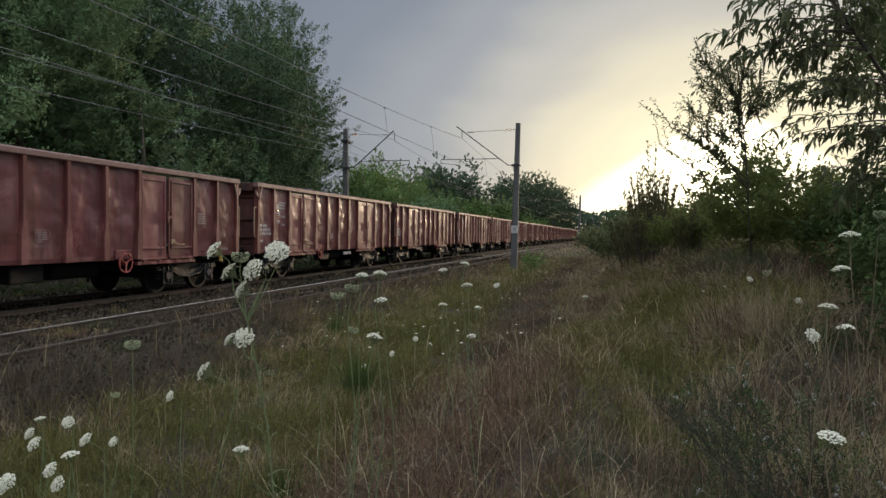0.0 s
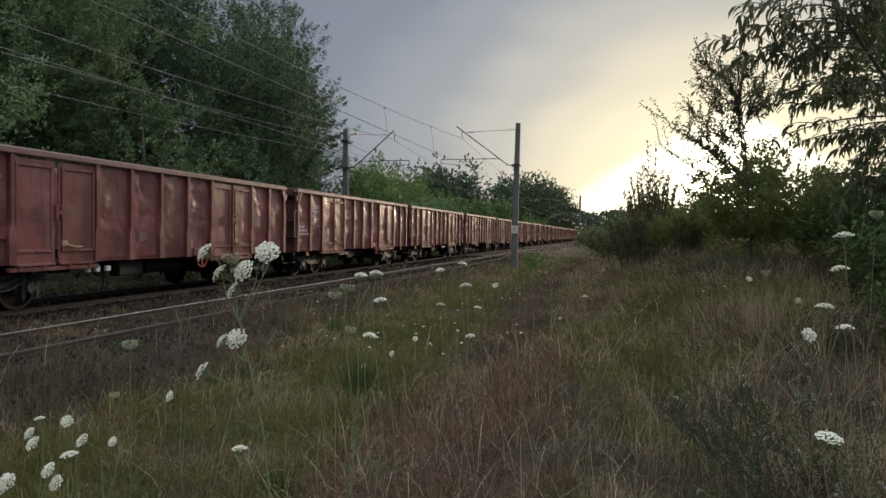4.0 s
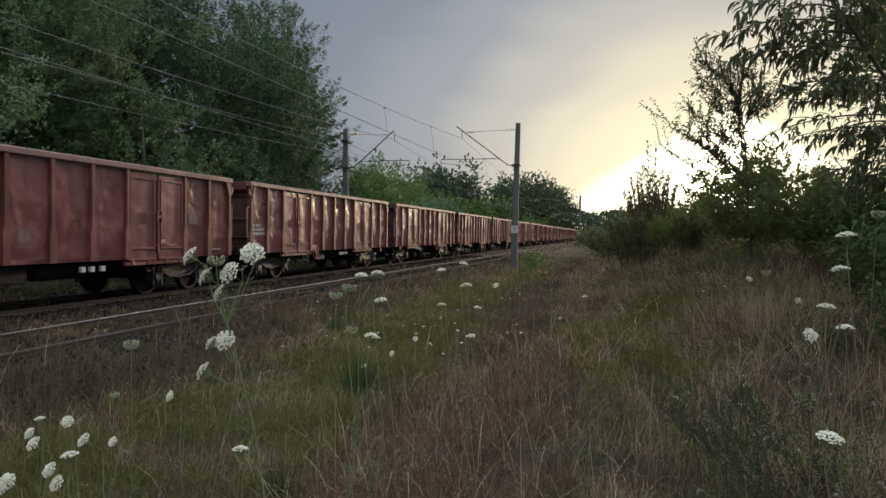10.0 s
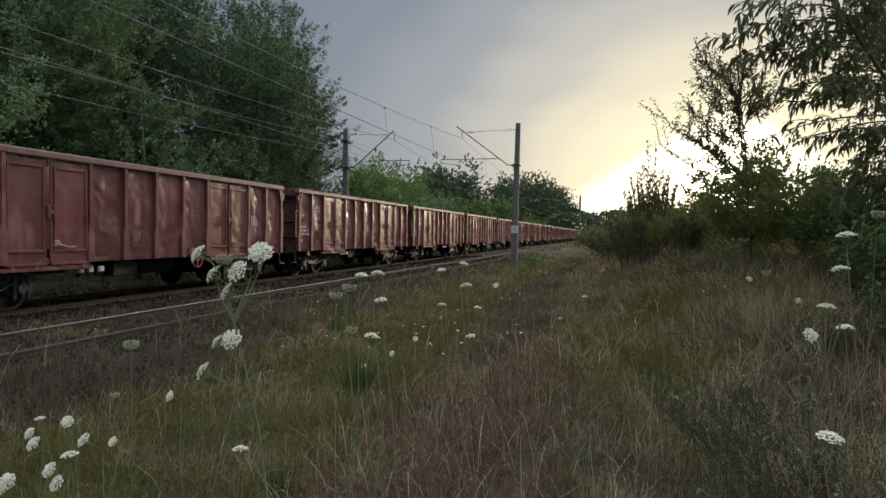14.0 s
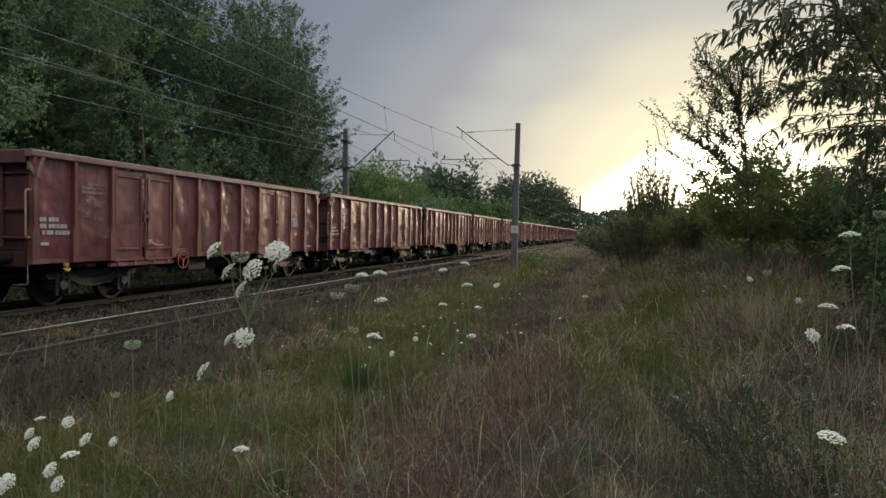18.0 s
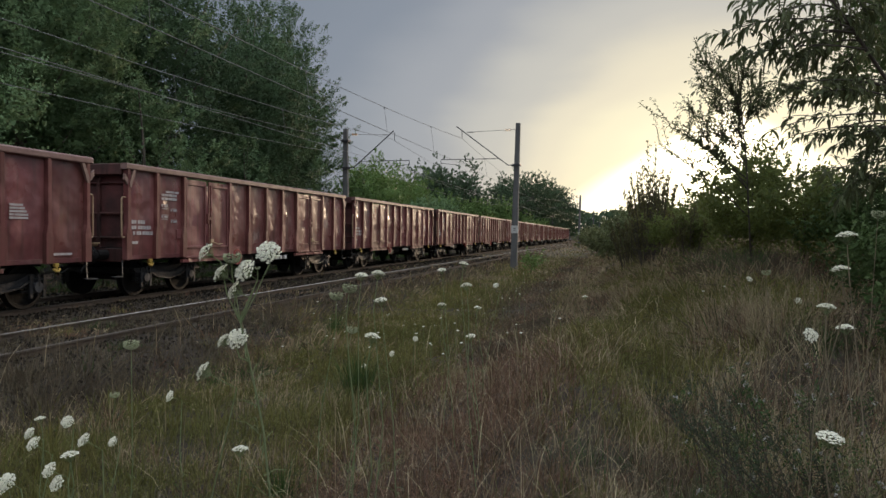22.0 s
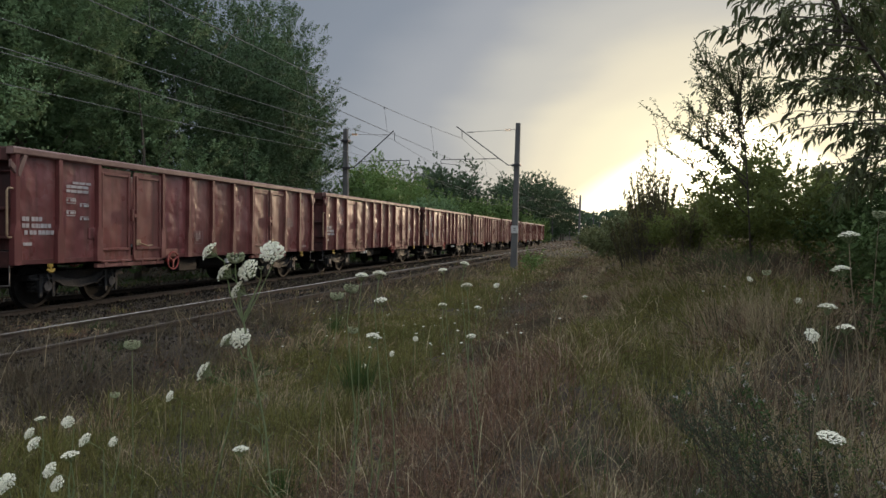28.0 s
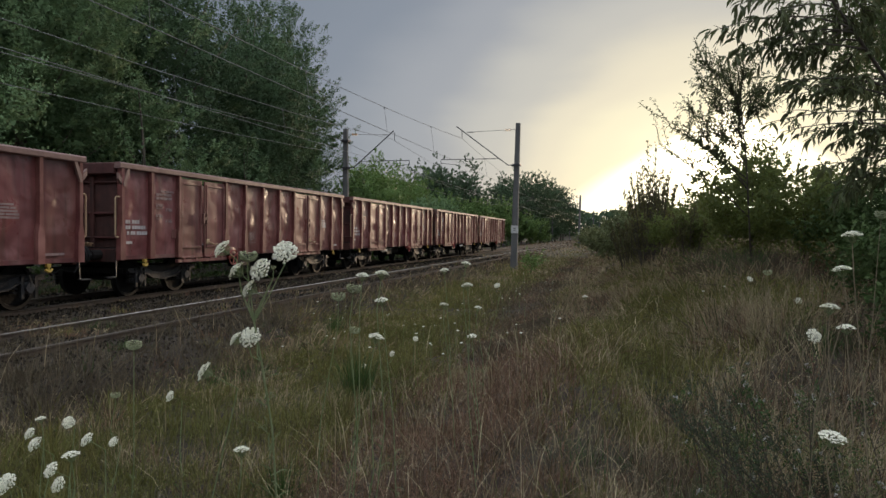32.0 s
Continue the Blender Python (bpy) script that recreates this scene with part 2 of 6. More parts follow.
M["twig"] = material("dark_twig", (0.045, 0.036, 0.026), (0.075, 0.06, 0.045), 9.0, 0.85, bump=0.2)


def foliage(name, a, b, vary=0.35, leaf=0.35, rough=0.5, scale=0.7):
    return material(name, a, b, scale, rough, bump=0.0, vary=vary, by="island", leaf=leaf, spec=0.15)


M["poplar"] = foliage("poplar_leaves", (0.090, 0.152, 0.069), (0.129, 0.196, 0.094), 0.18, 0.28, 0.65)
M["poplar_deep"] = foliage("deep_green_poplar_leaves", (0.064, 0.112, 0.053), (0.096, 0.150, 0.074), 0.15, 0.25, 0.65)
M["poplar_light"] = foliage("pale_green_poplar_leaves", (0.132, 0.212, 0.098), (0.166, 0.250, 0.124), 0.15, 0.35, 0.65)
M["green"] = foliage("fresh_green_leaves", (0.115, 0.19, 0.055), (0.155, 0.235, 0.075), 0.15, 0.4)
M["darkgreen"] = foliage("dark_oak_leaves", (0.060, 0.098, 0.050), (0.086, 0.130, 0.068), 0.15)
M["bush"] = foliage("sunlit_bush_leaves", (0.108, 0.130, 0.036), (0.140, 0.162, 0.046), 0.25, 0.56)
M["near_leaf"] = foliage("glossy_narrow_leaves", (0.078, 0.095, 0.044), (0.110, 0.125, 0.056), 0.25, 0.38, 0.5)
M["olive"] = foliage("olive_scrub_leaves", (0.113, 0.131, 0.056), (0.149, 0.158, 0.072), 0.35)
M["spiky"] = foliage("brown_green_twiggy_leaves", (0.10, 0.095, 0.04), (0.14, 0.13, 0.055), 0.3, 0.5, 0.7)
# bush leaf colour deepened to stand for growth in shadow
M["shade_leaf"] = foliage("shaded_bush_leaves", (0.060, 0.096, 0.032), (0.086, 0.126, 0.042), 0.25, 0.35, 0.6)
M["grass"] = foliage("green_grass", (0.109, 0.114, 0.034), (0.166, 0.146, 0.050), 0.4, 0.3, 0.6)
M["lush"] = foliage("lush_green_grass", (0.043, 0.083, 0.023), (0.061, 0.101, 0.031), 0.35, 0.3, 0.55)
M["broom"] = foliage("grey_green_broom_leaves", (0.055, 0.072, 0.040), (0.080, 0.098, 0.056), 0.3, 0.25, 0.7)
M["straw"] = foliage("dry_straw_grass", (0.265, 0.211, 0.124), (0.343, 0.273, 0.172), 0.35, 0.2, 0.65)
M["russet"] = foliage("russet_dry_grass", (0.151, 0.092, 0.059), (0.199, 0.127, 0.081), 0.4, 0.2, 0.65)
M["umber"] = foliage("grey_brown_dead_weeds", (0.084, 0.067, 0.044), (0.124, 0.102, 0.070), 0.4, 0.1, 0.8)
M["pale_straw"] = foliage("bleached_straw", (0.36, 0.30, 0.18), (0.46, 0.38, 0.24), 0.3, 0.2, 0.6)
M["fluff"] = foliage("pale_seed_fluff", (0.32, 0.31, 0.29), (0.42, 0.41, 0.38), 0.3, 0.3, 0.9)
M["petal"] = foliage("white_umbel_florets", (0.84, 0.82, 0.70), (0.74, 0.73, 0.58), 0.12, 0.25, 0.7, 30.0)
M["stem"] = foliage("pale_green_stem", (0.162, 0.204, 0.093), (0.212, 0.246, 0.128), 0.15, 0.1, 0.6, 8.0)
M["bud"] = foliage("closed_green_umbel", (0.270, 0.296, 0.170), (0.338, 0.351, 0.221), 0.2, 0.2, 0.8, 20.0)
M["drystem"] = foliage("dry_pale_stem", (0.221, 0.178, 0.119), (0.272, 0.221, 0.153), 0.15, 0.1, 0.7, 8.0)
# ---- mesh helpers ----
def link(name, me, mat, parent=None, label=""):
    ob = new(name, me)
    if mat is not None and not me.materials:
        me.materials.append(mat)
    if parent is not None:
        ob.parent = parent
    if label:
        ob["label"] = label
    return ob


def part(name, bm, mat, parent=None, label="", smooth=False):
    me = bpy.data.meshes.new(name)
    bm.normal_update()
    bm.to_mesh(me)
    bm.free()
    if smooth:
        me.shade_smooth()
    return link(name, me, mat, parent, label)


def empty(name, at=(0, 0, 0)):
    ob = new(name)
    ob.location = at
    ob.empty_display_size = 0.3
    return ob


def quads(name, v, f, smooth=False):
    """A mesh from arrays of places and of equal-sided faces."""
    v, f = np.asarray(v, np.float32), np.asarray(f, np.int32)
    me = bpy.data.meshes.new(name)
    n, k = f.shape
    me.vertices.add(len(v))
    me.vertices.foreach_set("co", v.ravel())
    me.loops.add(n * k)
    me.loops.foreach_set("vertex_index", f.ravel())
    me.polygons.add(n)
    me.polygons.foreach_set("loop_start", np.arange(0, n * k, k, dtype=np.int32))
    me.polygons.foreach_set("use_smooth", np.full(n, smooth))
    me.update(calc_edges=True)
    return me


def box(bm, x0, x1, y0, y1, z0, z1, bevel=0.0):
    m = Matrix.Translation(((x0 + x1) / 2, (y0 + y1) / 2, (z0 + z1) / 2)) @ Matrix.Diagonal((abs(x1 - x0), abs(y1 - y0), abs(z1 - z0), 1))
    vs = bmesh.ops.create_cube(bm, size=1.0, matrix=m)["verts"]
    if bevel:
        es = list({e for v in vs for e in v.link_edges})
        bmesh.ops.bevel(bm, geom=es, offset=bevel, segments=1, affect="EDGES", profile=0.5)


def prism(bm, outline, axis, a, b):
    """An outline of (u, w) pairs pulled from a to b along x, y or z."""
    def place(u, w, t):
        return {"x": (t, u, w), "y": (u, t, w), "z": (u, w, t)}[axis]
    lo = [bm.verts.new(place(u, w, a)) for u, w in outline]
    hi = [bm.verts.new(place(u, w, b)) for u, w in outline]
    n = len(outline)
    bm.faces.new(lo[::-1])
    bm.faces.new(hi)
    for i in range(n):
        bm.faces.new((lo[i], lo[(i + 1) % n], hi[(i + 1) % n], hi[i]))
    bmesh.ops.recalc_face_normals(bm, faces=bm.faces[:])


def tube(bm, pts, r, n=6, r1=None):
    """A round bar along points, tapering from r to r1."""
    pts = [Vector(p) for p in pts]
    r1 = r if r1 is None else r1
    rings = []
    for i, p in enumerate(pts):
        d = (pts[min(i + 1, len(pts) - 1)] - pts[max(i - 1, 0)]).normalized()
        u = d.cross(Vector((0, 0, 1)) if abs(d.z) < 0.9 else Vector((1, 0, 0))).normalized()
        w = d.cross(u)
        q = r + (r1 - r) * i / max(1, len(pts) - 1)
        rings.append([bm.verts.new(p + q * (math.cos(2 * math.pi * k / n) * u + math.sin(2 * math.pi * k / n) * w)) for k in range(n)])
    for a, b in zip(rings, rings[1:]):
        for k in range(n):
            bm.faces.new((a[k], a[(k + 1) % n], b[(k + 1) % n], b[k]))
    bm.faces.new(rings[0][::-1])
    bm.faces.new(rings[-1])


def wheel(bm, c, axis, r, w, n=20):
    """A disc with a rim and a hub, along x or y."""
    steps = [(r * 1.03, -w / 2), (r * 1.03, -w * 0.25), (r, -w * 0.2), (r, w / 2), (r * 0.86, w / 2), (r * 0.80, w * 0.1), (r * 0.3, w * 0.15), (r * 0.26, w * 0.6), (0.001, w * 0.6)]
    rings = []
    for q, t in steps:
        ring = []
        for k in range(n):
            a, b = q * math.cos(2 * math.pi * k / n), q * math.sin(2 * math.pi * k / n)
            ring.append(bm.verts.new((c[0] + t * axis, c[1] + a, c[2] + b)))
        rings.append(ring)
    for a, b in zip(rings, rings[1:]):
        for k in range(n):
            bm.faces.new((a[k], a[(k + 1) % n], b[(k + 1) % n], b[k]))
    bm.faces.new(rings[0][::-1])
    bmesh.ops.recalc_face_normals(bm, faces=bm.faces[:])


def smooth01(x):
    x = np.clip(x, 0, 1)
    return x * x * (3 - 2 * x)


def vnoise(x, y, s, seed=0):
    """Smooth value noise on the plan, 0 to 1, for arrays."""
    x, y = np.asarray(x, float) / s + seed * 17.3, np.asarray(y, float) / s + seed * 5.7
    xi, yi = np.floor(x), np.floor(y)
    fx, fy = smooth01(x - xi), smooth01(y - yi)

    def h(i, j):
        q = np.sin(i * 127.1 + j * 311.7 + seed * 74.7) * 43758.5453
        return q - np.floor(q)
    return (h(xi, yi) * (1 - fx) + h(xi + 1, yi) * fx) * (1 - fy) + (h(xi, yi + 1) * (1 - fx) + h(xi + 1, yi + 1) * fx) * fy


def ground_z(x, y):
    """The height of the ground: the track bed, a shallow dip beside it and a low bank."""
    x, y = np.asarray(x, float), np.asarray(y, float)
    bed = -0.115 + 0.03 * (vnoise(x, y, 0.5, 14) - 0.5)
    dip = bed - 0.26 * smooth01((x + 6.4) / 1.0) + 0.10 * smooth01((x + 5.0) / 2.5) + 0.26 * smooth01((x + 2.5) / 2.5)
    shift = 0.05 * np.clip(y - 8, 0, 16)
    bank = 0.95 * smooth01((x + 0.1 + shift) / 2.5) * smooth01((y - 3.0) / 10.0) + 0.25 * smooth01((x - 4.0) / 6.0)
    hummock = (0.20 * np.exp(-((x + 0.35) / 0.6) ** 2) * smooth01((y - 4.5) / 2.0) * smooth01((12.0 - y) / 2.5)
               - 0.14 * np.exp(-((x - 0.62) / 0.38) ** 2) * smooth01((y - 3.5) / 1.5) * smooth01((11.0 - y) / 2.5))
    far_left = -0.35 * smooth01((-14.8 - x) / 2.0)
    bumps = (vnoise(x, y, 2.3, 1) - 0.5) * 0.12 + (vnoise(x, y, 0.7, 2) - 0.5) * 0.05
    flat = smooth01((x + 6.2) / 1.5) + smooth01((-14.6 - x) / 1.5)
    fade = 1 - smooth01((y - 160) / 200)
    rise = 7.0 * smooth01((y - 405) / 120)
    return rise + dip + (bank + hummock + bumps * np.clip(flat, 0, 1)) * fade + far_left
# ---- ground, tracks ----
NEAR, FAR = -8.4, -12.4          # centre lines of the two tracks


def make_ground():
    xs = np.concatenate([[-2500, -1200, -600, -300, -150, -90, -60, -45], np.arange(-36, -15, 1.5), np.arange(-15, 10, 0.25), np.arange(10, 30, 2.0), [40, 60, 90, 150, 300, 600, 1200, 2500]])
    ys = np.concatenate([[-1500, -600, -200, -80, -40, -20, -10, -5], np.arange(-3, 30, 0.3), np.arange(30, 80, 1.5), np.arange(80, 400, 10.0), [420, 500, 700, 1000, 1600, 3000]])
    X, Y = np.meshgrid(xs, ys)
    v = np.stack([X, Y, ground_z(X, Y)], -1).reshape(-1, 3)
    nx, ny = len(xs), len(ys)
    i = np.arange(nx - 1)[None, :] + nx * np.arange(ny - 1)[:, None]
    f = np.stack([i, i + 1, i + nx + 1, i + nx], -1).reshape(-1, 4)
    g = link("ground", quads("ground", v, f, True), M["soil"])
    tagged(g, "dry sandy soil under grass beside the railway", "ground", kind="structure")


make_ground()


def rail_profile(bm, x, y0, y1, head_only=False):
    if head_only:
        half = [(0.035, -0.020), (0.0345, -0.010), (0.0325, -0.0055), (0.028, -0.0025), (0.020, -0.0012), (0.010, -0.0003)]
        prism(bm, [(x - u, w) for u, w in half] + [(x + u, w) for u, w in half[::-1]], "y", y0, y1)
    else:
        prism(bm, [(x - 0.07, -0.165), (x + 0.07, -0.165), (x + 0.07, -0.152), (x + 0.012, -0.13), (x + 0.012, -0.05), (x + 0.035, -0.035), (x + 0.035, -0.0202),
                   (x - 0.035, -0.0202), (x - 0.035, -0.035), (x - 0.012, -0.05), (x - 0.012, -0.13), (x - 0.07, -0.152)], "y", y0, y1)


def make_track(cx, label, heads):
    tr = tagged(empty("railway_track", (cx, 0, 0)), label, "railway track", kind="structure")
    for s, head in zip((-0.75, 0.75), heads):
        bm = bmesh.new()
        rail_profile(bm, s, -60, 620)
        r = part("rail", bm, M["rail"], tr, "rusty steel rail")
        bm = bmesh.new()
        rail_profile(bm, s, -60, 620, True)
        part("rail_head", bm, M[head], r, "shiny worn running surface" if head == "rail_head" else "dull running surface", smooth=True)
    return tr


make_track(NEAR, "overgrown railway track with one rail shining", ("rail_head", "dull_head"))
make_track(FAR, "railway track under the freight train", ("dull_head", "dull_head"))


def make_ballast():
    rng = np.random.default_rng(4)
    n = 42000
    x = rng.uniform(-14.9, -5.7, n)
    y = 2.0 + 50 * rng.random(n) ** 1.6
    keep = rng.random(n) < np.where(x > -6.6, 0.35, 1.0)
    x, y = x[keep], y[keep]
    n = len(x)
    base = np.array([[1, 0, -0.4], [-0.5, 0.9, -0.4], [-0.5, -0.9, -0.4], [0.1, 0.1, 0.8]], float)
    v = base[None] * rng.uniform(0.02, 0.042, (n, 1, 1)) * (1 + y[:, None, None] / 60) * rng.uniform(0.6, 1.3, (n, 4, 3))
    a = rng.uniform(0, 6.28, n)
    c, s = np.cos(a)[:, None], np.sin(a)[:, None]
    vx, vy = v[..., 0] * c - v[..., 1] * s, v[..., 0] * s + v[..., 1] * c
    v = np.stack([vx + x[:, None], vy + y[:, None], v[..., 2] + ground_z(x, y)[:, None] + 0.004], -1).reshape(-1, 3)
    f0 = np.array([[0, 1, 3], [1, 2, 3], [2, 0, 3]])
    f = (f0[None] + 4 * np.arange(n)[:, None, None]).reshape(-1, 3)
    b = link("ballast", quads("ballast", v, f), M["ballast"])
    tagged(b, "dark grey crushed stone between and beside the rails", "ballast", kind="stuff")


make_ballast()
# ---- overhead line ----
POLES = (-28.5, 37.0, 105.0, 171.0, 237.0, 303.0, 369.0)


def make_mast(x, y, side, cx, lean):
    """A concrete mast with its bracket over the track at cx; side +1 points towards the track."""
    g = float(ground_z(x, y))
    mast = tagged(empty("catenary_mast", (x, y, g)), "weathered grey concrete mast with a steel bracket arm", "catenary mast", "masts of the overhead line")
    h = 7.72 - g
    bm = bmesh.new()
    n = 8
    rings = []
    for z, w, d in ((-0.3, 0.19, 0.15), (0.02, 0.185, 0.148), (h * 0.5, 0.155, 0.125), (h - 0.03, 0.125, 0.105), (h, 0.112, 0.092)):
        c = 0.028
        o = [(w - c, -d), (w, -d + c), (w, d - c), (w - c, d), (-w + c, d), (-w, d - c), (-w, -d + c), (-w + c, -d)]
        rings.append([bm.verts.new((u + lean * z, v, z)) for u, v in o])
    for a, b in zip(rings, rings[1:]):
        for k in range(n):
            bm.faces.new((a[k], a[(k + 1) % n], b[(k + 1) % n], b[k]))
    bm.faces.new(rings[-1])
    post = part("mast", bm, M["mast"], mast)
    px = lambda z: lean * (z - g)
    t = cx - x
    zb, zt = 5.42, 7.28
    # slanting tube with its foot and end fittings
    bm = bmesh.new()
    a, b = Vector((px(zb) + side * 0.18, 0, zb - g)), Vector((t + side * (0.32 if side < 0 else -0.05), 0, zt + (0.36 if side < 0 else 0.24) - g))
    foot = a + Vector((side * 0.32, 0, 0.02))
    tube(bm, [a, foot, foot + (b - foot) * 0.5, b], 0.032, 6)
    part("bracket_tube", bm, M["tube"], mast)
    bm = bmesh.new()
    tube(bm, [a - Vector((side * 0.16, 0, 0)), a + Vector((side * 0.1, 0, 0))], 0.075, 8)
    box(bm, px(zb) - 0.21, px(zb) + 0.21, -0.2, 0.2, zb - g - 0.05, zb - g + 0.05)
    part("clamp", bm, M["tube"], mast)
    # top tie with insulator
    bm = bmesh.new()
    top = Vector((px(zt) + side * 0.12, 0, zt - g + 0.1))
    tip = Vector((t + side * -0.35, 0, zt - g + 0.02))
    tube(bm, [top, tip], 0.013, 5)
    tube(bm, [tip + Vector((side * 0.05, 0, 0)), tip - Vector((side * 0.42, 0, 0))], 0.028, 6)
    part("tie_rod", bm, M["wire"], mast)
    bm = bmesh.new()
    for k in range(5):
        p = top + (tip - top).normalized() * (0.28 + 0.07 * k)
        tube(bm, [p, p + (tip - top).normalized() * 0.035], 0.065, 8)
    part("insulator", bm, M["ceramic"], mast, "brown ribbed insulator")
    # registration arm and steady arm
    bm = bmesh.new()
    q = foot + (b - foot) * ((5.80 - g - foot.z) / (b.z - foot.z))
    end = Vector((t + side * (1.2 if side < 0 else 0.9), 0, 5.80 - g))
    tube(bm, [Vector((q.x - side * 0.03, 0, 5.80 - g)), end], 0.022, 6)
    tube(bm, [end, end - Vector((0, 0, 0.26))], 0.02, 5)
    part("registration_arm", bm, M["tube"], mast)
    bm = bmesh.new()
    tube(bm, [end - Vector((0, 0, 0.2)), Vector((t + side * 0.55, 0, 5.52 - g)), Vector((t + side * 0.1, 0, 5.46 - g))], 0.013, 5)
    part("steady_arm", bm, M["tube"], mast)
    bm = bmesh.new()
    tube(bm, [Vector((t, 0, zt - g + 0.15)), Vector((t, 0, 6.95 - g))], 0.02, 5)
    part("hanger", bm, M["tube"], mast)
    if side < 0:
        bm = bmesh.new()
        zc = 1.9 - g
        box(bm, px(1.9) - 0.19, px(1.9) + 0.19, -0.175, -0.165, zc - 0.21, zc + 0.21)
        pl = part("number_plate", bm, M["plate"], mast, "white painted number plate")
        bm = bmesh.new()
        for k in range(2):
            box(bm, px(1.9) - 0.06, px(1.9) + 0.06, -0.178, -0.1755, zc + 0.03 - 0.09 * k, zc + 0.065 - 0.09 * k)
        part("plate_marks", bm, M["dark"], pl)
    else:
        bm = bmesh.new()
        z = 7.0 - g
        box(bm, px(7.0) - 0.24, px(7.0) + 0.24, -0.2, 0.2, z - 0.06, z + 0.06, 0.01)
        part("strap", bm, M["tube"], mast)
    return mast


for yy in POLES:
    make_mast(-5.4, yy, -1, NEAR, 0.018)
    make_mast(-15.33, yy + 0.1, 1, FAR, -0.012)


def make_line(cx, dy, label):
    ln = tagged(empty("overhead_line", (cx, 0, 0)), label, "overhead line", kind="structure")
    con, mes = bmesh.new(), bmesh.new()
    cpts, mpts = [], []
    for i, (a, b) in enumerate(zip(POLES, POLES[1:])):
        st = 0.2 if i % 2 else -0.2
        for k in range(16):
            f = k / 16
            y = a + dy + (b - a) * f
            cpts.append((st * (1 - 2 * f), y, 5.46 - 0.10 * 4 * f * (1 - f)))
            mpts.append((0, y, 6.97 - 1.05 * 4 * f * (1 - f)))
        if i < 4:
            for k in range(1, 10):
                f = k / 10
                y = a + dy + (b - a) * f
                bm = bmesh.new()
                z1, z0 = 6.97 - 1.05 * 4 * f * (1 - f), 5.46 - 0.10 * 4 * f * (1 - f)
                tube(bm, [(0, y, z1), (st * (1 - 2 * f), y, z0)], 0.006, 4)
                tube(bm, [(0, y, z1 + 0.03), (0, y, z1 - 0.06)], 0.02, 4)
                part("dropper", bm, M["wire"], ln)
    tube(con, cpts, 0.010, 5)
    tube(mes, mpts, 0.010, 5)
    part("contact_wire", con, M["wire"], ln)
    part("messenger_wire", mes, M["wire"], ln)


make_line(NEAR, 0.0, "dark contact and messenger wires over the near track")
make_line(FAR, -0.3, "dark contact and messenger wires over the far track")


def feeder():
    ln = tagged(empty("feeder_line", (-15.6, 0, 0)), "dark feeder wires along the far masts", "power line", kind="structure")
    for z, x in ((7.05, -0.05), (6.25, -0.08)):
        bm = bmesh.new()
        pts = []
        for a, b in zip(POLES, POLES[1:]):
            for k in range(12):
                f = k / 12
                pts.append((x, a - 0.3 + (b - a) * f, z - 0.9 * 4 * f * (1 - f)))
        tube(bm, pts, 0.011, 5)
        part("feeder_wire", bm, M["wire"], ln)


feeder()
# ---- freight train ----
LEN, PITCH, BAY = 12.9, 14.04, 1.075
DOORS = (2, 8)


def panel_mesh(seed, w, z0, z1):
    """A dented side sheet, bulging between the posts; faces +x at x = 0."""
    rng = np.random.default_rng(seed)
    nu, nv = 10, 15
    u, v = np.meshgrid(np.linspace(0, 1, nu), np.linspace(0, 1, nv))
    edge = np.minimum(1, 6 * np.minimum(np.minimum(u, 1 - u), np.minimum(v, 1 - v)))
    d = 0.030 * np.sin(math.pi * u) ** 0.8 * np.sin(math.pi * v) ** 0.7 * rng.uniform(0.5, 1.1)
    for _ in range(7):
        cu, cv, r, a = rng.uniform(0.1, 0.9), rng.uniform(0.1, 0.95), rng.uniform(0.1, 0.3), rng.uniform(-0.026, 0.026)
        d = d + a * np.exp(-((u - cu) ** 2 + ((v - cv) * 1.9) ** 2) / r ** 2)
    for _ in range(9):
        cu, cv, a, k = rng.uniform(0.15, 0.85), rng.uniform(0.1, 0.9), rng.uniform(0, math.pi), rng.uniform(0.09, 0.2)
        p, q = (u - cu) * math.cos(a) + (v - cv) * 1.9 * math.sin(a), -(u - cu) * math.sin(a) + (v - cv) * 1.9 * math.cos(a)
        d = d + rng.uniform(-0.02, 0.02) * np.exp(-(p / 0.32) ** 2) * np.clip(1 - np.abs(q) / k, 0, 1)
    d = np.minimum(d, 0.030 + 0.25 * np.maximum(d - 0.030, 0)) * edge
    vv = np.stack([d, (u - 0.5) * w, z0 + (z1 - z0) * v], -1).reshape(-1, 3)
    i = np.arange(nu - 1)[None, :] + nu * np.arange(nv - 1)[:, None]
    f = np.stack([i, i + 1, i + nu + 1, i + nu], -1).reshape(-1, 4)
    n = len(vv)
    back = [(-0.03, -w / 2, z0), (-0.03, w / 2, z0), (-0.03, w / 2, z1), (-0.03, -w / 2, z1)]
    f = np.concatenate([f, [(n + 3, n + 2, n + 1, n)]])
    return quads("side_panel", np.concatenate([vv, back]), f, True)


PANELS = [panel_mesh(s, BAY - 0.02, 1.0, 3.04) for s in range(7)]


def post_mesh():
    bm = bmesh.new()
    prism(bm, [(-0.048, 3.04), (0.048, 3.04), (0.048, 1.72), (0.088, 1.52), (0.088, 0.93), (-0.088, 0.93), (-0.088, 1.52), (-0.048, 1.72)], "x", -0.055, 0.078)
    bmesh.ops.bevel(bm, geom=bm.edges[:], offset=0.008, segments=1, affect="EDGES")
    me = bpy.data.meshes.new("post")
    bm.to_mesh(me)
    bm.free()
    return me


POST = post_mesh()


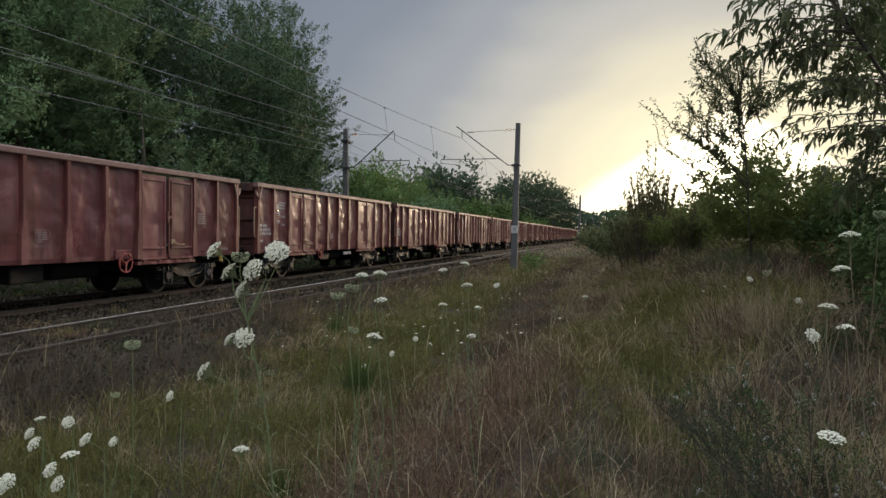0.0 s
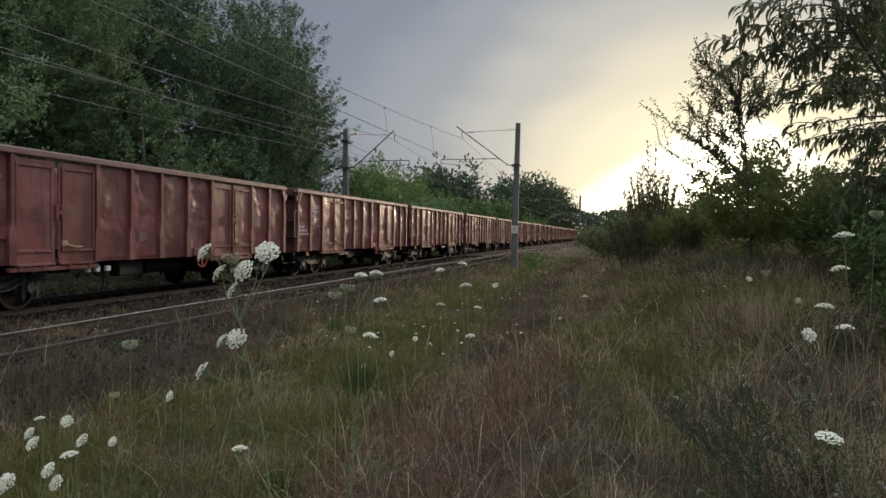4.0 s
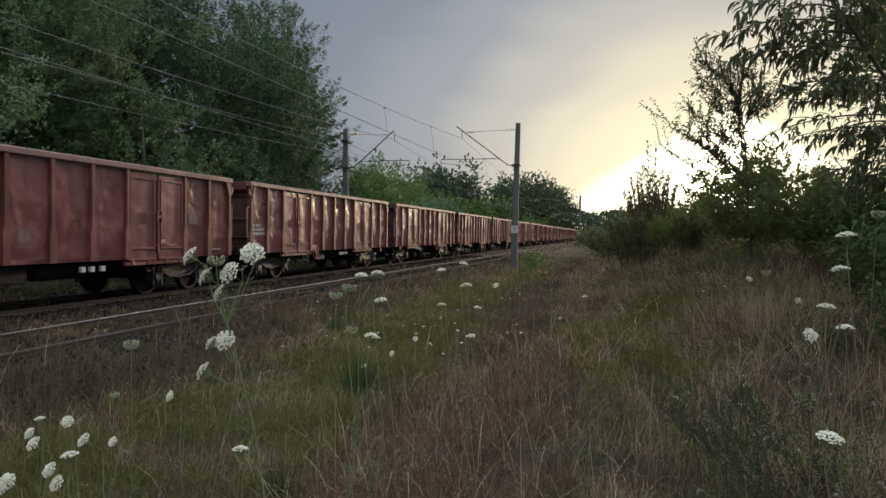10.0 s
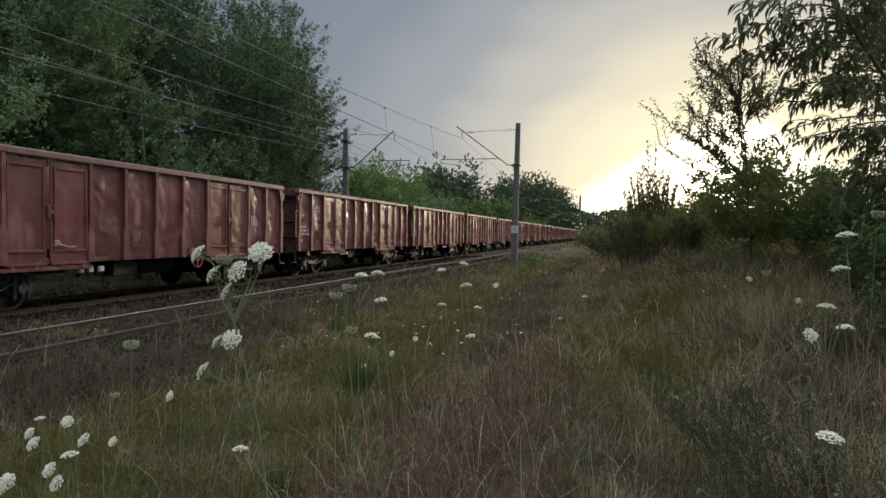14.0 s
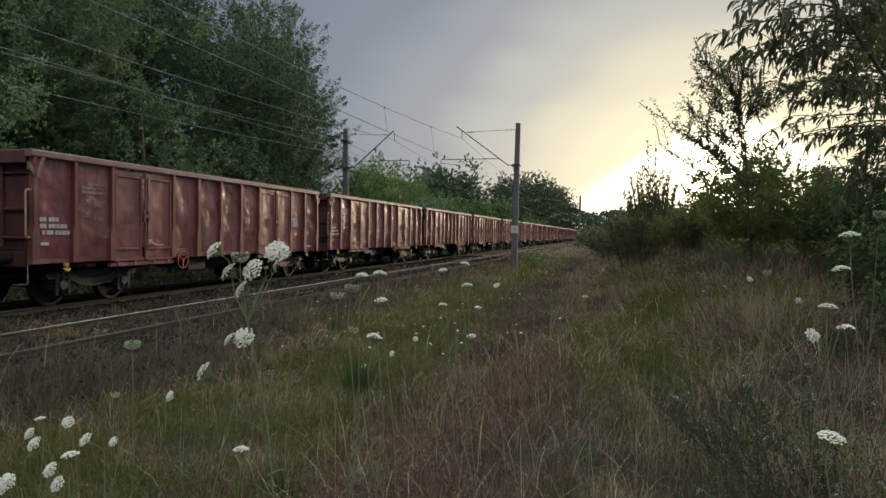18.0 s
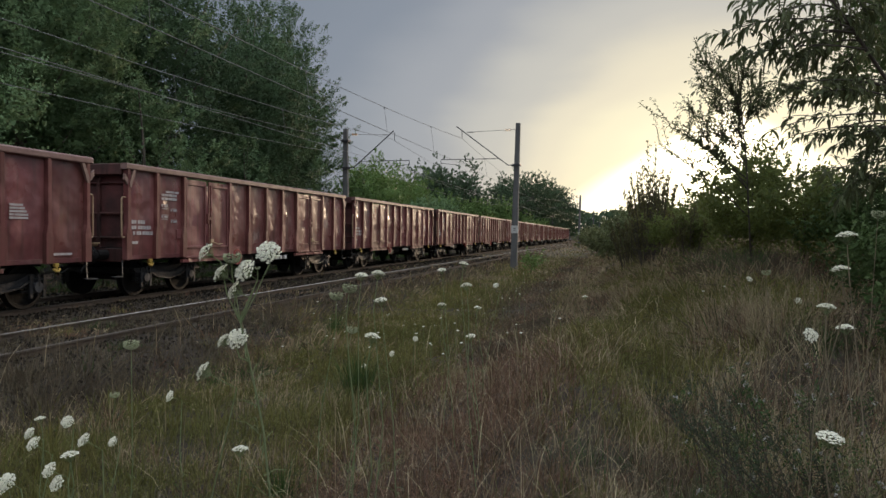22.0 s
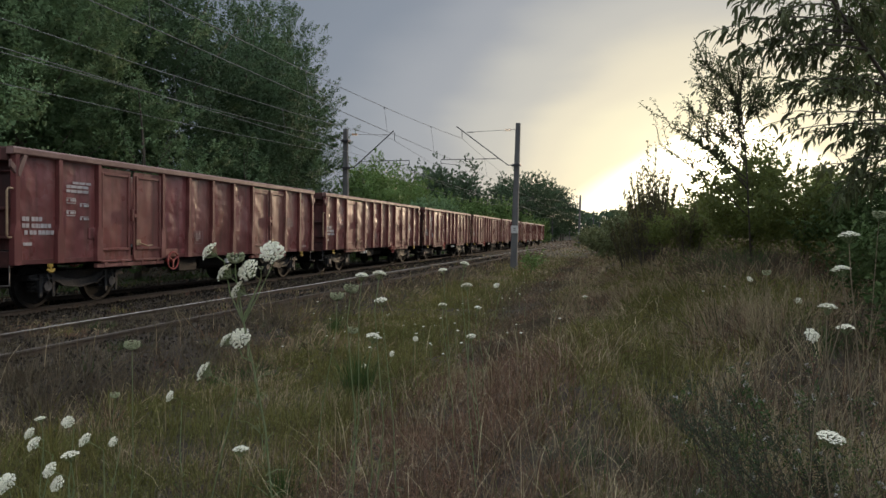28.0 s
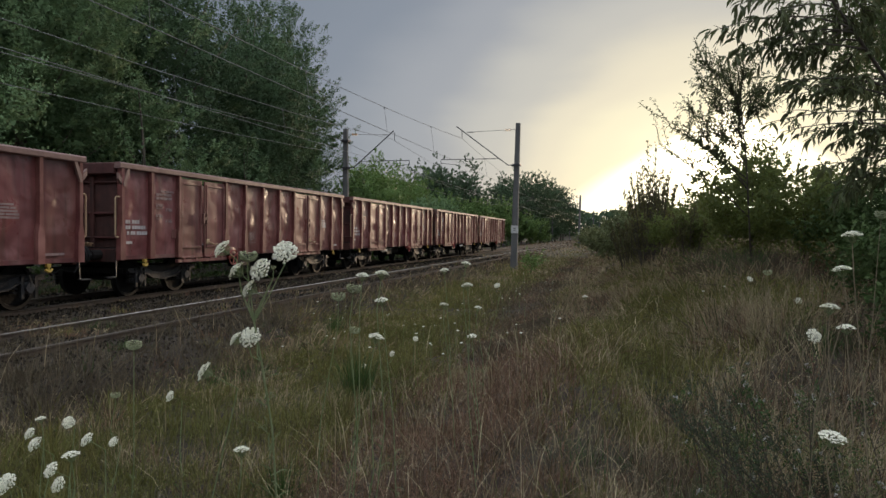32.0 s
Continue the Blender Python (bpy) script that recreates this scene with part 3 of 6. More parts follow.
def leaf_mesh(w):
    """One leaf of a side door: a pressed frame round a sunk sheet, with rails above the sill."""
    bm = bmesh.new()
    h0, h1 = 0.90, 2.98
    box(bm, -0.02, 0.012, -w / 2, w / 2, h0, h1)
    for a, b, c, d in ((-w / 2 + 0.05, -w / 2 + 0.11, h0 + 0.32, h1 - 0.09), (w / 2 - 0.11, w / 2 - 0.05, h0 + 0.32, h1 - 0.09)):
        box(bm, 0.010, 0.045, a, b, c, d, 0.008)
    box(bm, 0.010, 0.044, -w / 2 + 0.11, w / 2 - 0.11, h1 - 0.15, h1 - 0.09, 0.008)
    box(bm, 0.010, 0.044, -w / 2 + 0.05, w / 2 - 0.05, h0 + 0.26, h0 + 0.32, 0.008)
    box(bm, 0.010, 0.055, -w / 2, w / 2, h0, h0 + 0.05, 0.008)
    me = bpy.data.meshes.new("door_leaf")
    bm.to_mesh(me)
    bm.free()
    return me


DOOR_LEAF = leaf_mesh(BAY - 0.09)


def bars(bm, s, y, z, rows):
    """Rows of small plates standing for lettering: (height, [widths], gap); negative widths are spaces. The rows run towards +y on the side s."""
    for h, ws, gap in rows:
        q = y
        for w in ws:
            if w > 0:
                box(bm, s * 1.428, s * 1.431, q, q + w, z - h, z)
            q += abs(w) + gap
        z -= h * 1.55


def bogie(parent, cy):
    b = part("bogie_frame", bogie_frame(), M["dark"], parent)
    b.location = (0, cy, 0)
    for s in (-1, 1):
        part("side_beam", bogie_side(s), M["beam"], b, "greasy black side beam")
        for q in (-0.9, 0.9):
            bm = bmesh.new()
            tube(bm, [(s * 1.10, q, 0.72), (s * 1.16, q, 0.70), (s * 1.19, q, 0.62), (s * 1.17, q, 0.30)], 0.022, 6)
            box(bm, s * 1.13, s * 1.18, q - 0.20, q - 0.12, 0.24, 0.70, 0.01)
            box(bm, s * 1.13, s * 1.18, q + 0.12, q + 0.20, 0.24, 0.70, 0.01)
            part("axle_guard", bm, M["beam"], b)
            bm = bmesh.new()
            wheel(bm, (s * 0.76, q, 0.46), s, 0.46, 0.135)
            part("wheel", bm, M["dark"], b, smooth=False)
            bm = bmesh.new()
            box(bm, s * 0.94, s * 1.13, q - 0.15, q + 0.15, 0.33, 0.60, 0.03)
            tube(bm, [(s * 1.12, q, 0.46), (s * 1.20, q, 0.46)], 0.105, 10)
            part("axle_box", bm, M["grey"], b, "grey axle box with round cover")
            for k in (-0.25, 0.25):
                bm = bmesh.new()
                for j in range(4):
                    tube(bm, [(s * 1.03, q + k, 0.36 + 0.075 * j), (s * 1.03, q + k, 0.395 + 0.075 * j)], 0.082, 8)
                part("spring", bm, M["dark"], b)
    return b


def bogie_side(s):
    """The sagging side beam of a bogie, deepest between its axles, with a raised lower lip."""
    bm = bmesh.new()
    top = [(-1.30, 0.70), (-0.72, 0.72), (-0.40, 0.60), (0.0, 0.55), (0.40, 0.60), (0.72, 0.72), (1.30, 0.70)]
    low = [(1.30, 0.60), (0.78, 0.60), (0.46, 0.44), (0.0, 0.38), (-0.46, 0.44), (-0.78, 0.60), (-1.30, 0.60)]
    prism(bm, top + low, "x", s * 1.09, s * 1.13)
    lip = [(u, w + 0.035) for u, w in low[::-1]] + low
    prism(bm, lip, "x", s * 1.125, s * 1.17)
    return bm


def bogie_frame():
    bm = bmesh.new()
    for s in (-1, 1):
        prism(bm, [(-1.32, 0.70), (-1.32, 0.58), (-0.95, 0.60), (-0.60, 0.60), (-0.35, 0.42), (0.35, 0.42), (0.60, 0.60), (0.95, 0.60), (1.32, 0.58), (1.32, 0.70), (0.5, 0.74), (-0.5, 0.74)],
              "x", s * 0.96, s * 1.09)
    box(bm, -1.0, 1.0, -0.22, 0.22, 0.50, 0.78, 0.02)
    for q in (-0.9, 0.9):
        tube(bm, [(-0.75, q, 0.46), (0.75, q, 0.46)], 0.08, 8)
    for q in (-1.29, 1.29):
        box(bm, -1.0, 1.0, q - 0.05, q + 0.05, 0.58, 0.70)
    return bm


def make_wagon(paint, seed, wheel_at, boxes, marks):
    rng = random.Random(seed)
    P, F = M[paint], M[paint + "_frame"]
    w = empty("freight_wagon")
    # floor, sills
    bm = bmesh.new()
    box(bm, -1.335, 1.335, 0.06, LEN - 0.06, 1.12, 1.22)
    part("floor", bm, M["dark"], w)
    for s in (-1, 1):
        bm = bmesh.new()
        box(bm, s * 1.33, s * 1.395, 0.02, LEN - 0.02, 0.93, 1.03, 0.008)
        part("side_sill", bm, F, w)
        bm = bmesh.new()
        prism(bm, [(s * 1.34, 3.03), (s * 1.50, 3.03), (s * 1.515, 3.05), (s * 1.515, 3.14), (s * 1.49, 3.172), (s * 1.36, 3.172), (s * 1.34, 3.15)], "y", -0.06, LEN + 0.06)
        part("top_rim", bm, M["rim"], w, "dusty paler top rim")
        for k in range(12):
            if any(d <= k < d + 2 for d in DOORS):
                continue
            o = link("side_panel", PANELS[rng.randrange(len(PANELS))], P, w)
            o.location, o.rotation_euler = (s * 1.390, (k + 0.5) * BAY, 0), (0, 0, 0 if s > 0 else math.pi)
        for k in range(13):
            if any(k == d + 1 for d in DOORS):
                continue
            o = link("post", POST, F, w)
            y = min(max(k * BAY, 0.055), LEN - 0.055)
            o.location, o.rotation_euler = (s * 1.418, y, 0), (0, 0, 0 if s > 0 else math.pi)
        for d in DOORS:
            for q in (0, 1):
                o = link("door_leaf", DOOR_LEAF, M[paint + "_door"], w)
                o.location, o.rotation_euler = (s * 1.428, (d + 0.5 + q) * BAY + (0.012 if q else -0.012), 0), (0, 0, 0 if s > 0 else math.pi)
            bm = bmesh.new()
            yc = (d + 1) * BAY
            tube(bm, [(s * 1.475, yc, 1.05), (s * 1.475, yc, 2.95)], 0.022, 6)
            box(bm, s * 1.44, s * 1.53, yc - 0.10, yc - 0.04, 1.82, 2.10, 0.008)
            box(bm, s * 1.44, s * 1.53, yc + 0.04, yc + 0.10, 1.82, 2.10, 0.008)
            box(bm, s * 1.49, s * 1.53, yc - 0.04, yc + 0.04, 1.92, 2.0, 0.005)
            part("door_latch", bm, F, w)
            bm = bmesh.new()
            tube(bm, [(s * 1.49, yc + 0.18, 1.32), (s * 1.50, yc + 0.45, 1.25), (s * 1.50, yc + 0.62, 1.27)], 0.018, 5)
            box(bm, s * 1.45, s * 1.49, yc + 0.1, yc + 0.24, 1.27, 1.40, 0.008)
            part("door_lever", bm, M["rod"], w, "pale worn door lever")
            bm = bmesh.new()
            box(bm, s * 1.36, s * 1.465, d * BAY - 0.05, (d + 2) * BAY + 0.05, 0.79, 0.88, 0.01)
            for q in (0.2, 0.75, 1.4, 1.95):
                box(bm, s * 1.42, s * 1.475, d * BAY + q - 0.05, d * BAY + q + 0.05, 0.80, 0.93, 0.006)
            part("door_sill", bm, P, w)
        for e, yy in ((-1, 0.0), (1, LEN)):
            bm = bmesh.new()
            prism(bm, [(yy - e * 0.26, 3.03), (yy - e * 0.18, 3.03), (yy - e * 0.05, 2.74), (yy - e * 0.05, 2.62), (yy - e * 0.10, 2.62)], "x", s * 1.46, s * 1.512)
            prism(bm, [(yy + e * 0.10, 2.92), (yy + e * 0.10, 2.78), (yy - e * 0.01, 2.66), (yy - e * 0.01, 2.80)], "x", s * 1.44, s * 1.50)
            part("gusset", bm, M["rim"], w)
            bm = bmesh.new()
            y1 = yy + e * 0.13
            tube(bm, [(s * 1.43, yy, 2.38), (s * 1.43, y1 - e * 0.03, 2.38), (s * 1.43, y1, 2.34), (s * 1.43, y1, 1.50), (s * 1.43, y1 - e * 0.03, 1.46), (s * 1.43, yy, 1.46)], 0.021, 7)
            part("handrail", bm, M["rod"], w, "pale worn steel handrail")
            bm = bmesh.new()
            tube(bm, [(s * 1.36, yy + e * 0.02, 0.93), (s * 1.37, yy + e * 0.03, 0.58), (s * 1.37, yy + e * 0.06, 0.54), (s * 1.37, yy + e * 0.30, 0.54)], 0.012, 5)
            box(bm, s * 1.28, s * 1.42, yy + e * 0.05, yy + e * 0.30, 0.545, 0.562)
            part("footstep", bm, M["grey"], w)
            bm = bmesh.new()
            yk = yy - e * 0.86
            box(bm, s * 1.40, s * 1.46, yk - 0.05, yk + 0.05, 0.86, 0.93, 0.006)
            tube(bm, [(s * 1.44, yk - 0.085, 0.82), (s * 1.46, yk - 0.03, 0.77), (s * 1.46, yk + 0.03, 0.77), (s * 1.44, yk + 0.085, 0.82)], 0.026, 5)
            tube(bm, [(s * 1.44, yk, 0.76), (s * 1.44, yk, 0.90)], 0.03, 5)
            part("towing_hook", bm, M["yellow"], w, "yellow painted towing hook")
            bm = bmesh.new()
            tube(bm, [(s * 0.875, yy, 1.05), (s * 0.875, yy + e * 0.30, 1.05)], 0.12, 10)
            tube(bm, [(s * 0.875, yy + e * 0.30, 1.05), (s * 0.875, yy + e * 0.50, 1.05)], 0.085, 10)
            tube(bm, [(s * 0.875, yy + e * 0.50, 1.05), (s * 0.875, yy + e * 0.56, 1.05)], 0.225, 16)
            part("buffer", bm, M["dark"], w)
        # brake hand wheel
        if wheel_at:
            bm = bmesh.new()
            c = Vector((s * 1.50, wheel_at, 0.86))
            ring = [c + Vector((0, 0.215 * math.cos(a * math.pi / 8), 0.215 * math.sin(a * math.pi / 8))) for a in range(17)]
            tube(bm, ring, 0.019, 6)
            for a in (0.5, 2.6, 4.7):
                tube(bm, [c, c + Vector((0, 0.205 * math.cos(a), 0.205 * math.sin(a)))], 0.02, 5)
            tube(bm, [c + Vector((s * 0.02, 0, 0)), c - Vector((s * 0.2, 0, 0))], 0.045, 8)
            part("hand_wheel", bm, M["red"], w, "bright red brake hand wheel")
            bm = bmesh.new()
            box(bm, s * 1.36, s * 1.445, wheel_at - 0.26, wheel_at + 0.26, 0.96, 1.16, 0.01)
            part("wheel_guard", bm, P, w, "faded red board")
        # stencilled lettering
        bm = bmesh.new()
        y0 = 0.20 if s > 0 else LEN - 0.85
        n = 0.075
        bars(bm, s, y0, 1.86, [(0.085, [n, n, -0.03, n, n, n], 0.012), (0.085, [n, n, -0.03, n, n, 0.03, n, n, n], 0.012), (0.085, [-0.04, n, -0.02, n, n, -0.02, n, n, n, 0.03, n], 0.012)])
        bars(bm, s, y0 + 0.02, 1.36, [(0.06, [0.2], 0.01)])
        part("number_marking", bm, M["white"], w, "white number stencils")["kind"] = "stuff"
        bm = bmesh.new()
        y0 = 1.28 if s > 0 else LEN - 2.0
        bars(bm, s, y0, 2.62, [(0.05, [-0.15, 0.16, 0.16, 0.16], 0.015), (0.06, [0.1, 0.15, 0.15, 0.15], 0.015), (0.06, [0.1, 0.15, 0.15, 0.15], 0.015)])
        for q, z in ((0.0, 2.28), (0.36, 2.18), (0.0, 2.02), (0.36, 1.9)):
            bars(bm, s, y0 + q, z, [(0.016, [0.24], 0.0), (0.05, [0.05, -0.03, 0.1, 0.04], 0.01), (0.016, [0.24], 0.0)][:3 if q == 0 else 2])
        part("load_table", bm, M["white" if marks else "faint"], w, "white load table stencils")["kind"] = "stuff"
        bm = bmesh.new()
        y0 = 10.95 if s > 0 else LEN - 11.5
        bars(bm, s, y0, 2.10, [(0.04, [0.3], 0.01), (0.04, [0.2, 0.12], 0.02), (0.04, [0.38], 0.01), (0.04, [0.1, 0.3], 0.02), (0.04, [0.42], 0.01)])
        bars(bm, s, y0 + 1.0, 1.14, [(0.05, [0.5], 0.01)])
        part("revision_mark", bm, M["white" if not marks else "faint"], w, "small white inspection stencils")["kind"] = "stuff"
        bm = bmesh.new()
        y0 = 5.66 if s > 0 else LEN - 6.0
        for z in (1.60, 1.27):
            box(bm, s * 1.428, s * 1.431, y0, y0 + 0.36, z, z + 0.014)
        for q in (0.0, 0.346):
            box(bm, s * 1.428, s * 1.431, y0 + q, y0 + q + 0.014, 1.27, 1.61)
        bars(bm, s, y0 + 0.04, 1.575, [(0.03, [0.12, 0.1], 0.02), (0.03, [0.24], 0.01), (0.03, [0.1, 0.12], 0.02), (0.03, [0.26], 0.01), (0.03, [0.14], 0.01)])
        part("marking_border", bm, M["faint"], w, "faded framed stencil")["kind"] = "stuff"
        bm = bmesh.new()
        box(bm, s * 1.38, s * 1.425, 1.88, 2.10, 1.42, 1.66, 0.01)
        part("label_clip", bm, P, w)
        if seed == 4:
            bm = bmesh.new()
            box(bm, s * 1.425, s * 1.431, 1.90, 2.08, 1.43, 1.65)
            pl = part("paper_plate", bm, M["plate"], w, "white paper label with a blue print")
            bm = bmesh.new()
            box(bm, s * 1.431, s * 1.433, 1.92, 2.0, 1.44, 1.56)
            part("print", bm, M["blue"], pl)
        # air tank, brake gear under the floor
        bm = bmesh.new()
        box(bm, s * 0.9, s * 1.2, 5.3, 6.1, 0.55, 0.9, 0.02)
        tube(bm, [(s * 0.75, 6.6, 0.72), (s * 0.75, 7.9, 0.72)], 0.19, 10)
        part("brake_gear", bm, M["dark"], w)
        if boxes:
            for q in (boxes, boxes + 0.26, boxes + 0.58):
                bm = bmesh.new()
                box(bm, s * 1.30, s * 1.38, q, q + 0.13, 0.70, 0.82, 0.01)
                part("brake_plate", bm, M["plate"], w, "white brake changeover plate")
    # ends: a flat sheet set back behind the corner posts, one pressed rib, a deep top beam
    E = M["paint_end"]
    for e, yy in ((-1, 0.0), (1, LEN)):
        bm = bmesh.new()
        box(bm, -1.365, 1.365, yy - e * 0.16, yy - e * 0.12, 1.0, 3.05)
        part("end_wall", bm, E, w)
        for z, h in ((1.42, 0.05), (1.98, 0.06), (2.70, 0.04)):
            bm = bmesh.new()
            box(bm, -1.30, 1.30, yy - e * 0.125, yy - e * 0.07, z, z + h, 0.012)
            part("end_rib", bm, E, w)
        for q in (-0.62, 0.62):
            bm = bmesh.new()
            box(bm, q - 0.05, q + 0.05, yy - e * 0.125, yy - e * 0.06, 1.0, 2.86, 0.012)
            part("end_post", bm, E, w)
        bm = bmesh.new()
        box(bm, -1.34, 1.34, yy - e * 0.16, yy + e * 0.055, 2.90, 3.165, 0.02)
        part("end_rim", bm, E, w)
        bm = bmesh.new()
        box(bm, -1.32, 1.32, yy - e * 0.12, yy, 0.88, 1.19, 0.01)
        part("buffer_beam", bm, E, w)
        bm = bmesh.new()
        box(bm, -0.75, 0.75, yy + e * 0.02, yy + e * 0.20, 1.30, 1.33)
        for q in (-0.6, 0.6):
            box(bm, q - 0.02, q + 0.02, yy - e * 0.10, yy + e * 0.18, 1.24, 1.30)
        part("shunter_step", bm, M["rod"], w, "worn yellowish shunter step plate")
        bm = bmesh.new()
        tube(bm, [(0, yy, 1.0), (0, yy + e * 0.35, 1.0)], 0.05, 6)
        box(bm, -0.05, 0.05, yy + e * 0.30, yy + e * 0.55, 0.92, 1.06, 0.01)
        part("coupling", bm, M["dark"], w)
        bm = bmesh.new()
        tube(bm, [(0.4, yy, 0.92), (0.42, yy + e * 0.25, 0.62), (0.38, yy + e * 0.55, 0.72)], 0.022, 6)
        part("brake_hose", bm, M["dark"], w)
    bm = bmesh.new()
    box(bm, -0.3, 0.3, 0.1, LEN - 0.1, 0.82, 1.12)
    part("centre_sill", bm, M["dark"], w)
    for cy in (LEN / 2 - 4.5, LEN / 2 + 4.5):
        bogie(w, cy)
    return w


WAGONS = []


def make_train():
    kinds = [make_wagon("paint", 1, 8.1, 4.1, True), make_wagon("paint", 3, 4.65, 7.3, True), make_wagon("paint_b", 2, 8.1, 4.1, False), make_wagon("paint_b", 4, 4.65, 7.3, True), make_wagon("paint_b", 5, 4.65, 7.3, False)]
    labels = ["oxide red open freight wagon with dented ribbed sides", "oxide red open freight wagon with white stencils",
              "faded brown open freight wagon with ribbed sides", "brownish red open freight wagon with a white paper label", "brownish red open freight wagon with dented sides"]
    for k, lab in zip(kinds, labels):
        tagged(k, lab, "freight wagon", "wagons of the freight train")
    used = set()
    for n in range(-13, 16):
        k = ORDER.get(n, 0)
        if k in used:
            ob = copy_thing(kinds[k], pose(FAR, 0, 0))
        else:
            ob = kinds[k]
            used.add(k)
        ob.location = (FAR, lead(0.0, n), 0)
        WAGONS.append((n, ob))


# slack in the couplings, wagon by wagon
SLACK = {-9: -0.1, -8: 0.05, -7: -0.15, -6: -0.36, -5: -0.28, -4: -0.46, -3: -0.48, -2: -0.25, 0: 0.1, 1: 0.12, 2: 0.14, 3: 0.17, 4: 0.07, 5: 0.07, 6: 0.08, 7: 0.18, 8: 0.18}


def lead(t, n):
    """How far along the track the front of wagon n is at t seconds."""
    q = (t - 16) / 16
    return 2.226 - 157.80 * q - 0.11 * q * q + 0.325 * q ** 3 + PITCH * n + SLACK.get(n, 0.0)


ORDER = {-12: 1, -10: 1, -9: 2, -6: 4, -5: 2, -4: 1, -3: 4, -1: 2, 1: 1, 2: 4, 4: 2, 5: 1, 6: 4, 8: 1, 9: 1, 10: 2, 11: 3, 12: 4, 13: 2, 14: 1}
make_train()
# ---- trees and bushes ----
def leaf_quads(rng, c, size, out=None, droop=0.3, ratio=0.5, tri=False):
    """Rhombic leaves at the places c; they hang and turn at random."""
    n = len(c)
    d = rng.normal(size=(n, 3))
    d[:, 2] -= droop * 2
    if out is not None:
        d += out * 0.8
    d /= np.linalg.norm(d, axis=1)[:, None]
    w = np.cross(d, rng.normal(size=(n, 3)))
    w /= np.linalg.norm(w, axis=1)[:, None] + 1e-9
    s = size * rng.uniform(0.6, 1.35, (n, 1))
    if tri:
        v = np.stack([c - d * s * 0.45 + w * s * ratio * 0.5, c + d * s * 0.6, c - d * s * 0.3 - w * s * ratio * 0.5], 1).reshape(-1, 3)
        return v, np.arange(3 * n).reshape(-1, 3)
    v = np.stack([c - d * s * 0.5, c + w * s * ratio * 0.5, c + d * s * 0.5, c - w * s * ratio * 0.5], 1).reshape(-1, 3)
    f = np.arange(4 * n).reshape(-1, 4)
    return v, f


